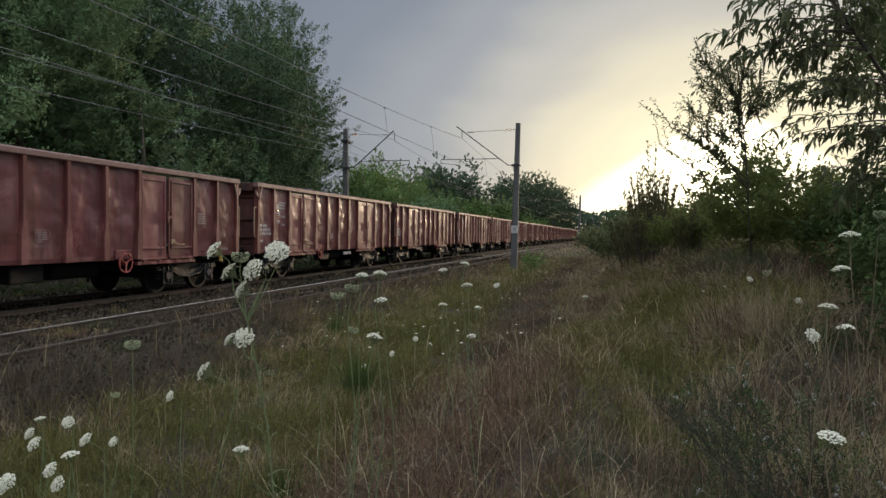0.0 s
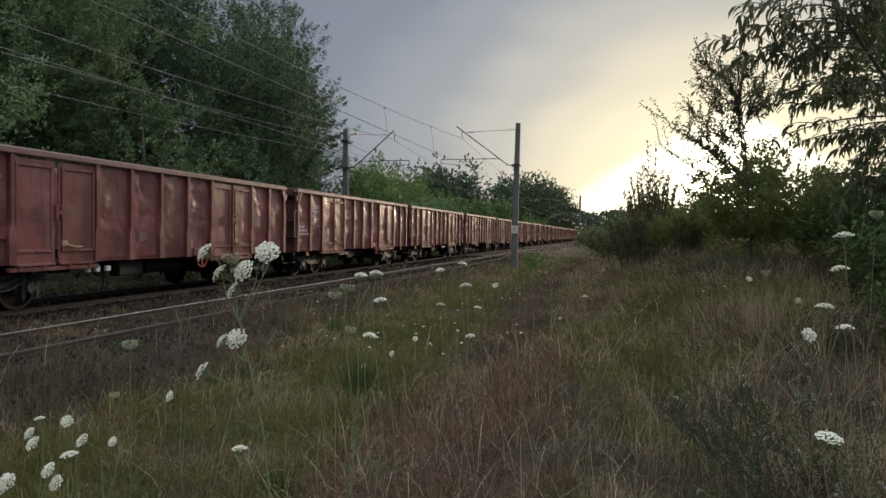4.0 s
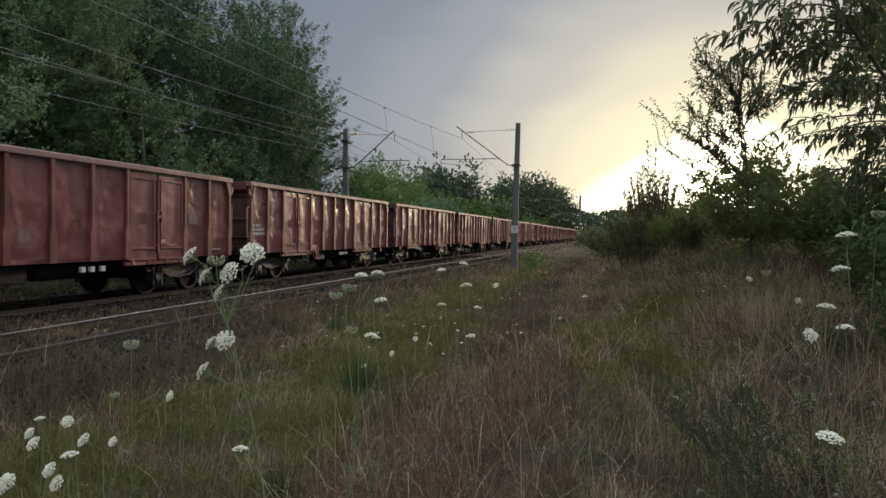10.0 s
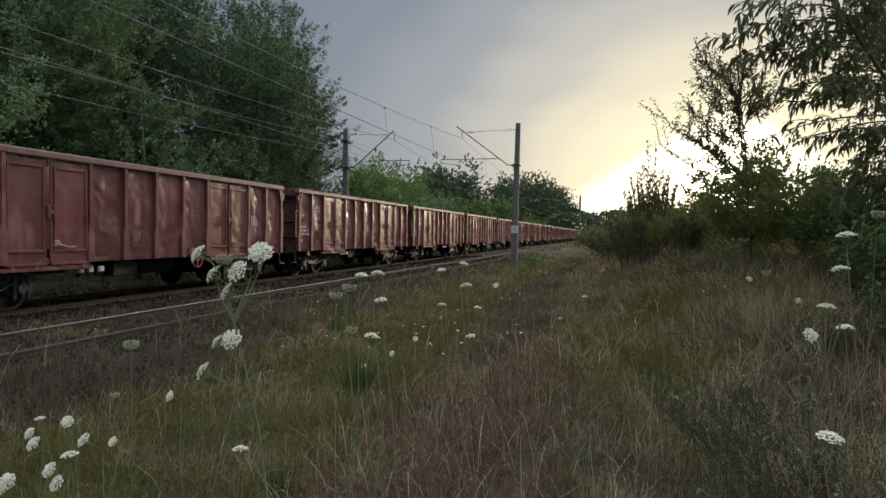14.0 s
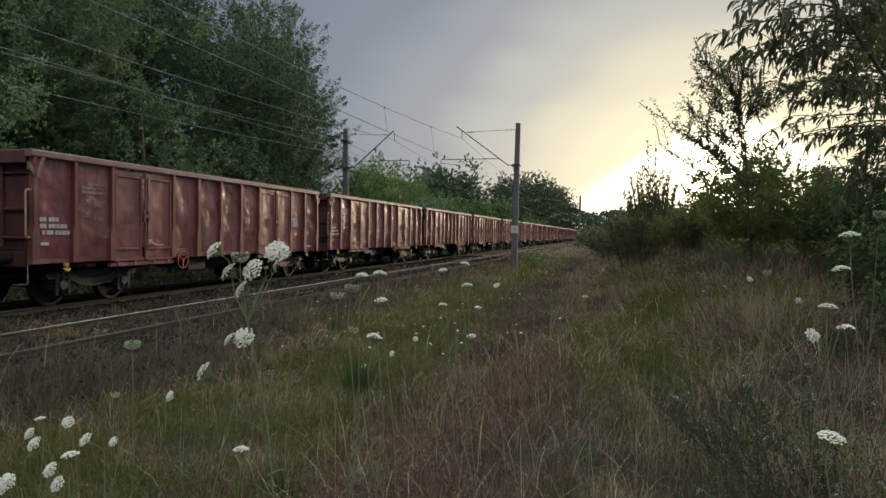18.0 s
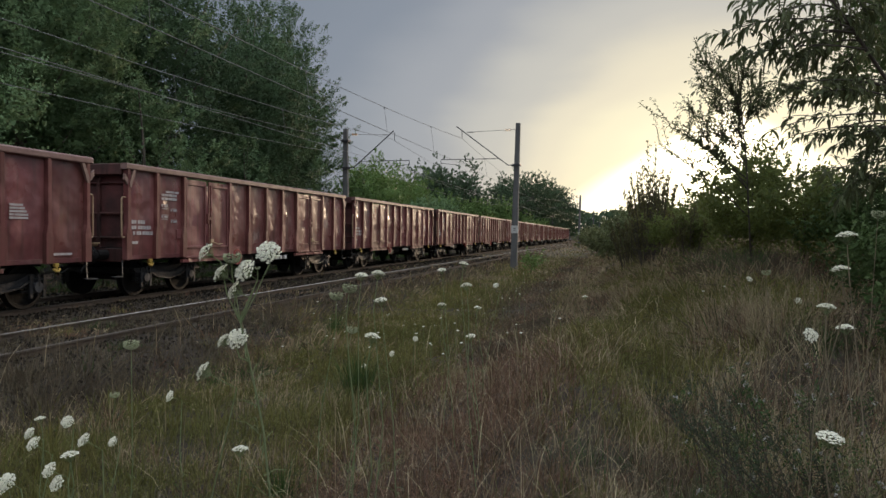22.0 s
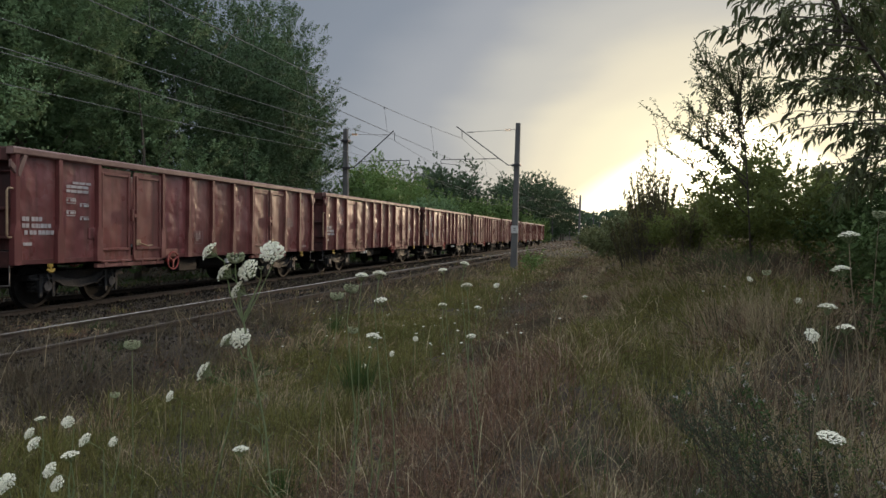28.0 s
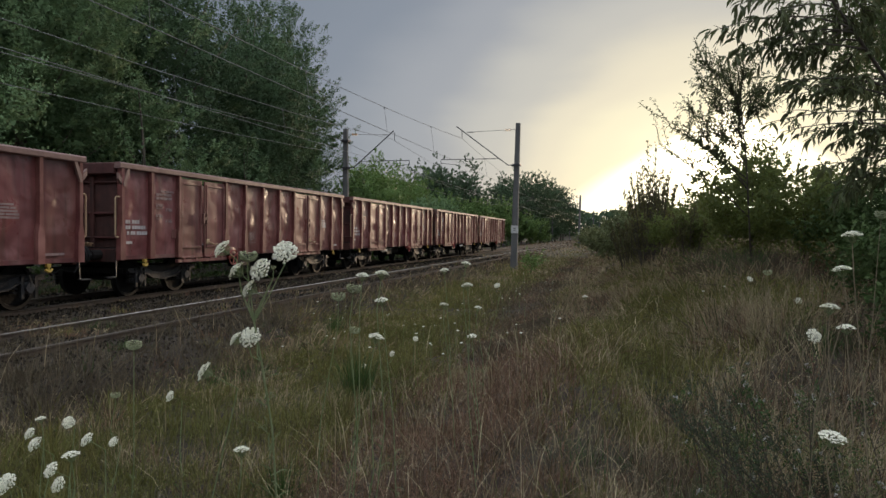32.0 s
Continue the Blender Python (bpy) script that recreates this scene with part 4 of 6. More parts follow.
def make_tree(name, at, h, r, n, leaf, mat, seed, label, category="tree", base=0.15, limbs=16, top=1.0, clump=1.0, droop=0.25, bark="bark", up=0.4, group="", trunk_r=None, ratio=0.5, core=0, puffs=0, sparse=False, taper=0.45, per=40, spray=1.2, tri=False):
    rng = np.random.default_rng(seed)
    z0 = float(ground_z(at[0], at[1])) - 0.05
    t = tagged(empty(name, (at[0], at[1], z0)), label, category, group)
    tr = trunk_r or h * 0.016
    bend = rng.normal(size=2) * h * 0.012
    trunk = [(bend[0] * math.sin(q * 3), bend[1] * math.sin(q * 2.3), q * h * 0.86) for q in np.linspace(0, 1, 9)]
    bm = bmesh.new()
    tube(bm, trunk, tr, 8, tr * 0.12)
    part("trunk", bm, M[bark], t, smooth=True)
    # crown: many leafy puffs inside a rounded, uneven outline, carried by limbs
    half = h * (1 - base) / 2
    mid = h * base + half
    k = puffs or int(26 + 9 * r)
    d = rng.normal(size=(k, 3))
    d /= np.linalg.norm(d, axis=1)[:, None]
    rad = rng.uniform(0.45, 0.92, k) if not sparse else rng.uniform(0.2, 1.0, k)
    lump = 0.82 + 0.3 * rng.random(k)
    cen = d * (rad * lump)[:, None] * np.array([r, r, half * top])
    # fuller below, narrower towards the top
    cen[:, :2] *= (1.12 - taper * 0.5 * (cen[:, 2] / half + 1))[:, None]
    cen[:, :2] += np.array([bend[0], bend[1]])
    cen[:, 2] += mid
    for i in rng.permutation(k)[:limbs]:
        tip = Vector(cen[i])
        f = max(0.08, min(0.9, (tip.z / h) * 0.62))
        p0 = Vector((bend[0] * math.sin(f * 3), bend[1] * math.sin(f * 2.3), f * h * 0.93))
        bm = bmesh.new()
        tube(bm, [p0, p0.lerp(tip, 0.5) + Vector((0, 0, -0.06 * (tip - p0).length)), tip], tr * 0.36 * (1.05 - f), 5, tr * 0.05)
        part("limb", bm, M[bark], t, smooth=True)
    # sprays: leafy shoots pointing outwards and up, gathered on the puffs
    ns = max(8, n // per)
    idx = rng.integers(0, k, ns)
    size = clump * r * 0.30 * rng.uniform(0.7, 1.3, k)
    g = rng.normal(size=(ns, 3))
    g /= np.linalg.norm(g, axis=1)[:, None]
    at_s = cen[idx] + g * np.array([1, 1, 0.85]) * (rng.random((ns, 1)) ** 0.36) * size[idx][:, None]
    o = d[idx] * np.array([1, 1, 0.35]) + g * 0.7 + np.array([0, 0, up]) + rng.normal(size=(ns, 3)) * 0.25
    o /= np.linalg.norm(o, axis=1)[:, None]
    j = np.repeat(np.arange(ns), per)
    n = len(j)
    q = rng.random(n)
    long = spray * rng.uniform(0.6, 1.3, ns)
    c = at_s[j] + o[j] * ((q - 0.35) * long[j])[:, None] + rng.normal(size=(n, 3)) * (long[j] * (0.20 - 0.15 * q))[:, None]
    c[:, 2] = np.maximum(c[:, 2], 0.08)
    k = 3 if tri else 4
    v, fq = leaf_quads(rng, c, leaf, o[j], droop, ratio, tri)
    if core:
        m = int(core)
        g = rng.normal(size=(m, 3))
        g /= np.linalg.norm(g, axis=1)[:, None]
        cc = g * (rng.random((m, 1)) ** 0.4) * np.array([r, r, half * top]) * 0.66
        cc[:, :2] *= (1.12 - taper * 0.5 * (cc[:, 2] / half + 1))[:, None]
        cc[:, 2] += mid
        v2, f2 = leaf_quads(rng, cc, leaf * (1.3 if h < 12 else 1.8), None, 0.2, 0.8, tri)
        v, fq = np.concatenate([v, v2]), np.concatenate([fq, f2 + len(v)])
    # leaves face outwards from their clump, so that each clump is lit as a rounded mass
    p = v.reshape(-1, k, 3)
    ctr = p.mean(1)
    ln = np.cross(p[:, 1] - p[:, 0], p[:, 2] - p[:, 1])
    ln /= np.linalg.norm(ln, axis=1)[:, None] + 1e-9
    own = np.concatenate([cen[idx[j]], np.repeat([[bend[0], bend[1], mid]], len(ctr) - len(j), 0)])
    out1 = ctr - own
    out1 /= np.linalg.norm(out1, axis=1)[:, None] + 1e-9
    out2 = (ctr - np.array([bend[0], bend[1], mid])) / np.array([r, r, half])
    out2 /= np.linalg.norm(out2, axis=1)[:, None] + 1e-9
    want = out1 * 0.55 + out2 * 0.5 + np.array([0, 0, 0.1])
    turn = (ln * want).sum(1) < 0
    p[turn] = p[turn][:, ::-1]
    ln[turn] *= -1
    nrm = want + ln * 0.45
    nrm /= np.linalg.norm(nrm, axis=1)[:, None] + 1e-9
    me = quads("crown", p.reshape(-1, 3), fq, True)
    me.normals_split_custom_set_from_vertices(np.repeat(nrm, k, 0).tolist())
    link("crown", me, M[mat], t)
    return t


# the tall poplars behind the train
POPLAR = "tall dense poplar with grey-green leaves behind the train"
for i, (x, y, h, r, n, m) in enumerate([
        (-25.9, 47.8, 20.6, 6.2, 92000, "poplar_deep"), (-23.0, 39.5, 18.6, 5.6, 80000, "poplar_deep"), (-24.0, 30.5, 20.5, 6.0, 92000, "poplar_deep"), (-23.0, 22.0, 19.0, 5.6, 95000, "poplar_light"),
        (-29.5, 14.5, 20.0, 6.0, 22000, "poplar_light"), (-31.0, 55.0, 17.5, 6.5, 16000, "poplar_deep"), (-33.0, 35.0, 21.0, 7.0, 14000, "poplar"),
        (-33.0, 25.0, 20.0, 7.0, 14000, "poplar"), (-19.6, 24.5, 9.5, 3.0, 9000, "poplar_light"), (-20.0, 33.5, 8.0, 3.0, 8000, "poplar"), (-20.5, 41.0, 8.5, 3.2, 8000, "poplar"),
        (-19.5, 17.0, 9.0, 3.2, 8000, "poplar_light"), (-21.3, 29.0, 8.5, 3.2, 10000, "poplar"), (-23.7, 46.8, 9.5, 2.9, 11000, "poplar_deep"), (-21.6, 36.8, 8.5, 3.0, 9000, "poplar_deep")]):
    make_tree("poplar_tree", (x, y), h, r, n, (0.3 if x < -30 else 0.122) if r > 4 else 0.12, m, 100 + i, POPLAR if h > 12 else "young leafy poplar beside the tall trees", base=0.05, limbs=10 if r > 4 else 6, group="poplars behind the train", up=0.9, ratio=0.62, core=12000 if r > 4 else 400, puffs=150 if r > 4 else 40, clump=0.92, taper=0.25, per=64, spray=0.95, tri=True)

# trees further along the line
FARTREES = [(-22.0, 57, 8.4, 3.8, "green", 7000), (-24.0, 65, 9.8, 4.4, "green", 7000), (-25.5, 76, 10.2, 4.6, "green", 8500), (-21.0, 72, 6.2, 3.2, "poplar_light", 7500),
            (-27, 100, 13.6, 5.2, "darkgreen", 8500), (-30, 112, 15.2, 5.6, "darkgreen", 7500), (-24.8, 112, 15.2, 5.6, "darkgreen", 7000), (-22.5, 90, 8.0, 4.2, "green", 8500),
            (-20.5, 99, 7.4, 3.8, "green", 7000), (-21, 83, 6.6, 3.6, "poplar_light", 7000), (-19.5, 113, 8.4, 4.4, "green", 7000), (-26.5, 88, 10.8, 4.8, "green", 7500), (-21, 128, 12.4, 5.0, "darkgreen", 7000),
            (-20, 141, 16.2, 5.6, "darkgreen", 7000), (-19, 156, 17.2, 5.8, "darkgreen", 7000), (-18.5, 172, 18.0, 6.0, "darkgreen", 7000), (-18.2, 190, 18.4, 6.0, "darkgreen", 8000),
            (-18, 210, 19.6, 6.2, "darkgreen", 8000), (-18, 232, 19.4, 6.4, "darkgreen", 7000), (-24, 150, 16.0, 6.5, "darkgreen", 6000), (-25, 182, 17.0, 7.0, "darkgreen", 6000), (-16.5, 222, 16.5, 6.5, "darkgreen", 6000), (-17.5, 130, 7.0, 3.8, "green", 6000), (-17, 150, 6.4, 3.8, "green", 5000), (-16.5, 175, 6.6, 4.0, "darkgreen", 5000)]
for i, (x, y, h, r, m, n) in enumerate(FARTREES):
    lab = {"green": "bright green young tree beside the far track", "darkgreen": "dark green broad tree beside the railway", "poplar_light": "pale green shrub beside the far track"}[m]
    make_tree("tree", (x, y), h, r, int(n * 1.7), 0.22 if y < 95 else 0.30, m, 200 + i, lab, base=0.02, limbs=4, group="trees along the line", ratio=0.7, core=1400, per=12, spray=0.55, puffs=75, up=0.7, clump=1.25, tri=True)


def far_woods():
    """Woods on the skyline, leaf masses without single trees."""
    rng = np.random.default_rng(9)
    n = 22000
    x = rng.uniform(-150, 230, n)
    y = 430 + 0.25 * np.abs(x) * rng.random(n) + rng.uniform(0, 40, n)
    top = 10.0 + 5.5 * vnoise(x, 0 * x, 16, 3) + 3.5 * vnoise(x, 0 * x, 5, 4)
    z = ground_z(x, y) + top * rng.random(n) ** 0.85
    v, f = leaf_quads(rng, np.stack([x, y, z], -1), 2.2, None, 0.2, 0.8)
    o = link("far_woods", quads("far_woods", v, f), M["darkgreen"])
    tagged(o, "dark woods on the horizon", "woods", kind="stuff")


far_woods()

# bushes and small trees on the bank
BANK = [("bush", (2.75, 15.2), 2.7, 1.15, "bush", 11000, 0.08, "dense green bush lit by the low sun"),
        ("bush", (1.76, 19.0), 1.6, 1.1, "bush", 5000, 0.085, "green bush on the bank"),
        ("bush", (3.2, 13.0), 1.9, 1.2, "bush", 9000, 0.08, "dense green bush on the bank"),
        ("bush", (0.63, 26.0), 1.9, 1.2, "olive", 4000, 0.11, "olive green scrub on the bank"),
        ("bush", (0.1, 33.0), 1.7, 1.4, "olive", 4000, 0.12, "olive green scrub on the bank"),
        ("bush", (-0.4, 42.0), 1.9, 1.8, "olive", 4000, 0.15, "olive green scrub on the bank"),
        ("bush", (2.2, 38.0), 3.0, 2.2, "olive", 4000, 0.15, "olive green scrub on the bank"),
        ("bush", (-1.2, 58.0), 2.4, 2.2, "olive", 4500, 0.18, "olive green scrub on the bank"),
        ("bush", (-1.9, 75.0), 2.8, 2.6, "olive", 4500, 0.22, "olive green scrub on the bank"),
        ("bush", (1.2, 52.0), 2.8, 2.4, "olive", 4500, 0.18, "olive green scrub on the bank"),
        ("bush", (-3.9, 32.5), 1.4, 0.6, "green", 700, 0.11, "bright green weed bush beside the mast"),
        ("bush", (3.8, 11.5), 1.7, 1.1, "shade_leaf", 7000, 0.075, "leafy green bush beside the tall weeds"),
        ("bush", (3.55, 9.5), 1.4, 1.0, "shade_leaf", 7000, 0.07, "leafy green bush beside the tall weeds"),
        ("bush", (2.95, 7.4), 1.1, 0.55, "shade_leaf", 3500, 0.06, "low leafy bush among the weeds"),
        ("small_tree", (3.95, 9.8), 6.0, 1.55, "shade_leaf", 15000, 0.075, "small leafy tree on the bank"),
        ("small_tree", (5.5, 14.5), 6.5, 2.4, "near_leaf", 9000, 0.10, "small leafy tree on the bank")]
for i, (nm, at, h, r, m, n, lf, lab) in enumerate(BANK):
    make_tree(nm, at, h, r, n, lf, m, 300 + i, lab, "bush" if nm == "bush" else "tree", base=(0.22 if r > 1.15 else 0.1) if nm == "bush" else 0.4, limbs=9, group="bushes on the bank", clump=1.0, up=0.9, bark="twig", trunk_r=0.03, ratio=0.46, sparse=n < 2500, core=0 if n < 2500 else 250, puffs=60, per=16, spray=0.42, taper=0.45)
for i in range(16):
    rng = random.Random(i)
    make_tree("bush", (rng.uniform(4, 11), 22 + i * 9.0), rng.uniform(2.5, 5.0), rng.uniform(1.8, 2.8), 2600, 0.2, "olive" if i % 2 else "bush", 340 + i, "rounded green bush along the bank", "bush", base=0.02, limbs=4, group="bushes on the bank", bark="twig", trunk_r=0.04, core=200, per=20, spray=0.6)


def twiggy_shrub(x, y, h, r, stems, seed):
    """Many upright shoots from one foot, each set with short leaves that point up, so that the top ends in spires."""
    rng = np.random.default_rng(seed)
    z0 = float(ground_z(x, y)) - 0.05
    t = tagged(empty("bush", (x, y, z0)), "upright twiggy brown-green shrub against the bright sky", "bush", "bushes on the bank")
    pts, ups = [], []
    for i in range(stems):
        a, q = i * 2.39996, math.sqrt((i + 0.5) / stems)
        foot = Vector((math.cos(a) * r * 0.35 * q, math.sin(a) * r * 0.35 * q, 0))
        top = Vector((math.cos(a) * r * q, math.sin(a) * r * q, h * (1.02 - 0.48 * q) * rng.uniform(0.82, 1.05)))
        axis = [foot.lerp(top, f) + Vector((0, 0, 0.08 * math.sin(f * 3.14))) for f in np.linspace(0, 1, 6)]
        bm = bmesh.new()
        tube(bm, axis, 0.018, 5, 0.006)
        shoots = []
        for f in np.arange(0.22, 0.98, 0.055):
            b = foot.lerp(top, f)
            e = rng.uniform(0, 6.3)
            ln = 0.34 * (1.1 - f) + 0.06
            tip = b + Vector((math.cos(e) * ln * 0.55, math.sin(e) * ln * 0.55, ln))
            tube(bm, [b, tip], 0.008, 3, 0.004)
            shoots.append((b, tip))
        shoots.append((axis[-2], axis[-1] + Vector((0, 0, 0.08))))
        part("limb", bm, M["twig"], t)
        for b, tip in shoots:
            for f in rng.uniform(0.0, 1.0, 13):
                pts.append(b.lerp(tip, f))
                ups.append((tip - b).normalized())
    c = np.array(pts) + rng.normal(size=(len(pts), 3)) * 0.022
    v, f = leaf_quads(rng, c, 0.075, np.array(ups) * 1.2, -0.3, 0.40)
    link("crown", quads("crown", v, f), M["spiky"], t)


twiggy_shrub(1.05, 21.5, 4.0, 0.9, 36, 390)
twiggy_shrub(0.5, 23.0, 2.2, 0.8, 14, 391)
twiggy_shrub(1.85, 18.6, 1.95, 0.6, 9, 392)

# low thicket behind the far track, seen under the wagons
for i in range(9):
    make_tree("bush", (-16.9 - 0.5 * (i % 2), 9.0 + i * 5.2), 2.6 + 0.5 * (i % 3), 2.6, 2600, 0.17, "shade_leaf", 420 + i, "dark green bush behind the far track", "bush", base=0.0, limbs=4, group="thicket behind the far track", bark="twig", trunk_r=0.04, core=700, per=20, spray=0.6, tri=True)
# ---- the tree whose branches hang into the view ----
def long_leaves(p, d, length, width, rng):
    """Narrow folded leaves that curve down: base, two cross sections, tip."""
    n = len(p)
    d = d / np.linalg.norm(d, axis=1)[:, None]
    side = np.cross(d, np.array([0, 0, 1.0])) + rng.normal(size=(n, 3)) * 0.35
    side /= np.linalg.norm(side, axis=1)[:, None] + 1e-9
    nrm = np.cross(side, d)
    L, W = length[:, None], width[:, None]
    down = np.array([0, 0, -1.0])
    c1 = p + d * L * 0.33 + down * L * 0.03
    c2 = p + d * L * 0.68 + down * L * 0.13
    tip = p + d * L * 0.95 + down * L * 0.34
    k = nrm * W * 0.25
    v = np.stack([p, c1 - side * W * 0.5 + k, c1, c1 + side * W * 0.5 + k, c2 - side * W * 0.38 + k, c2, c2 + side * W * 0.38 + k, tip], 1).reshape(-1, 3)
    f0 = np.array([[0, 2, 1], [0, 3, 2], [1, 2, 5], [1, 5, 4], [2, 3, 6], [2, 6, 5], [4, 5, 7], [5, 6, 7]])
    f = (f0[None] + 8 * np.arange(n)[:, None, None]).reshape(-1, 3)
    return v, f


BRANCH = []
# branch tips: place, side twigs, leafiness
UPPER_TIPS = [
    (0.68, 4.33, 2.93, 5, 1.0),
    (0.90, 4.49, 2.92, 6, 1.0),
    (1.03, 4.73, 2.91, 6, 1.0),
    (1.16, 4.77, 3.14, 5, 0.9),
    (1.44, 5.04, 2.97, 8, 1.0),
    (1.57, 4.97, 3.07, 8, 1.1),
    (1.66, 5.20, 2.87, 8, 1.1),
    (0.53, 4.29, 2.77, 5, 0.9),
    (0.62, 4.41, 2.65, 5, 0.9),
    (0.79, 4.46, 2.71, 6, 1.0),
    (0.98, 4.61, 2.71, 7, 1.0),
    (1.07, 4.74, 2.68, 7, 1.0),
    (1.25, 4.89, 2.73, 7, 1.0),
    (1.45, 5.04, 2.67, 7, 1.1),
]
LOWER_TIPS = [
    (0.91, 4.48, 2.49, 4, 0.9),
    (1.00, 4.51, 2.41, 5, 0.9),
    (1.18, 4.66, 2.44, 6, 1.0),
    (1.45, 4.93, 2.50, 7, 1.0),
    (1.69, 5.20, 2.46, 7, 1.1),
    (0.81, 4.35, 2.19, 1, 0.6),
    (0.96, 4.49, 2.18, 1, 0.6),
    (1.13, 4.64, 2.17, 3, 0.6),
    (1.33, 4.79, 2.15, 6, 1.0),
    (1.53, 5.04, 2.07, 7, 1.1),
    (1.22, 4.66, 1.97, 2, 0.6),
    (1.74, 5.31, 2.25, 7, 1.1),
    (1.66, 5.18, 1.91, 8, 1.1),
    (1.46, 5.02, 1.92, 6, 1.0),
]
NEAR_STEM = [(2.25, 5.27, 1.62), (2.04, 5.18, 2.19), (1.71, 5.05, 2.66), (1.33, 4.92, 3.18), (1.08, 4.86, 3.67)]


def make_near_tree():
    rng = np.random.default_rng(21)
    first = Vector(NEAR_STEM[0])
    root = Vector((first.x + 0.12, first.y, float(ground_z(first.x + 0.12, first.y)) - 0.05))
    t = tagged(empty("tree", root), "leafy tree with narrow drooping leaves overhanging the path", "tree")
    stem = [Vector((0, 0, 0))] + [Vector(p) - root for p in NEAR_STEM]
    bm = bmesh.new()
    tube(bm, stem, 0.022, 9, 0.006)
    part("trunk", bm, M["twig"], t, smooth=True)
    for i, (x, y, z, s, dens) in enumerate(UPPER_TIPS + LOWER_TIPS):
        tip = Vector((x, y, z)) - root
        want = tip.z + 0.10 + 0.16 * rng.random()
        k = max(1, min(len(stem) - 2, sum(p.z < want for p in stem) - 1))
        f = min(1.0, max(0.0, (want - stem[k].z) / (stem[k + 1].z - stem[k].z)))
        start = stem[k].lerp(stem[k + 1], f)
        mid = start.lerp(tip, 0.5) + Vector((0, rng.normal() * 0.06, 0.10 + 0.06 * rng.random()))
        axis = [start.lerp(mid, q).lerp(mid.lerp(tip, q), q) for q in np.linspace(0, 1, 12)]
        rel = [p - start for p in axis]
        bm = bmesh.new()
        tube(bm, rel, 0.008, 5, 0.0018)
        P, D = [], []
        twigs = [(rel, 0.5 if x < 0.75 else 0.35)]
        for _ in range(max(2, int(s * (0.7 if x < 1.0 else 1.0)))):
            k = int(rng.integers(5, 11))
            b = rel[k]
            dirn = (rel[-1] - rel[k - 2]).normalized() + Vector(rng.normal(size=3) * 0.5)
            dirn.z = max(-0.45, dirn.z)
            e = b + dirn.normalized() * rng.uniform(0.12, 0.32)
            m = b.lerp(e, 0.5) + Vector((0, 0, 0.035))
            tw = [b.lerp(m, q).lerp(m.lerp(e, q), q) for q in np.linspace(0, 1, 7)]
            tube(bm, tw, 0.0035, 4, 0.0013)
            twigs.append((tw, 0.1))
        for tw, f0 in twigs:
            ln = sum((b - a).length for a, b in zip(tw, tw[1:]))
            n = int(ln * (1 - f0) / (0.024 if x < 0.75 else 0.016) * dens)
            for j in range(n):
                q = (f0 + (1 - f0) * (j + 0.5) / n) * (len(tw) - 1)
                a, b = tw[int(q)], tw[min(int(q) + 1, len(tw) - 1)]
                p = a.lerp(b, q - int(q)) + Vector(rng.normal(size=3) * 0.012)
                ax = (b - a).normalized()
                sd = ax.cross(Vector((0, 0, 1)))
                d = ax * rng.uniform(0.2, 0.9) + sd * (1 if j % 2 else -1) * rng.uniform(0.2, 1.0) + Vector((0, 0, rng.uniform(-1.1, 0.15))) + Vector(rng.normal(size=3) * 0.25)
                P.append(p)
                D.append(d)
        ob = part("branch", bm, M["twig"], t)
        ob.location = start
        P, D = np.array(P), np.array(D)
        ln = rng.uniform(0.06, 0.115, len(P)) if x < 0.75 else rng.uniform(0.042, 0.092, len(P))
        v, f = long_leaves(P, D, ln, ln * rng.uniform(0.27, 0.38, len(P)), rng)
        link("foliage", quads("foliage", v, f), M["near_leaf"], ob)
        BRANCH.append((ob, start.copy(), i))


make_near_tree()
# ---- the slender tree against the sun ----
# tips of its limbs
FINE_TIPS = [
    (1.36, 12.30, 4.57),
    (1.50, 12.97, 4.34),
    (1.22, 11.71, 3.62),
    (1.75, 13.03, 4.56),
    (1.81, 12.12, 4.07),
    (2.07, 12.35, 4.32),
    (2.41, 13.02, 4.21),
    (1.56, 12.19, 3.81),
    (1.94, 12.49, 3.77),
    (1.35, 11.57, 3.25),
    (1.81, 12.74, 3.34),
    (2.22, 12.54, 3.69),
    (2.46, 12.30, 3.78),
    (2.05, 12.85, 3.48),
    (1.18, 11.93, 3.23),
    (0.64, 12.01, 3.67),
    (0.68, 11.55, 3.10),
    (0.92, 12.01, 3.44),
]


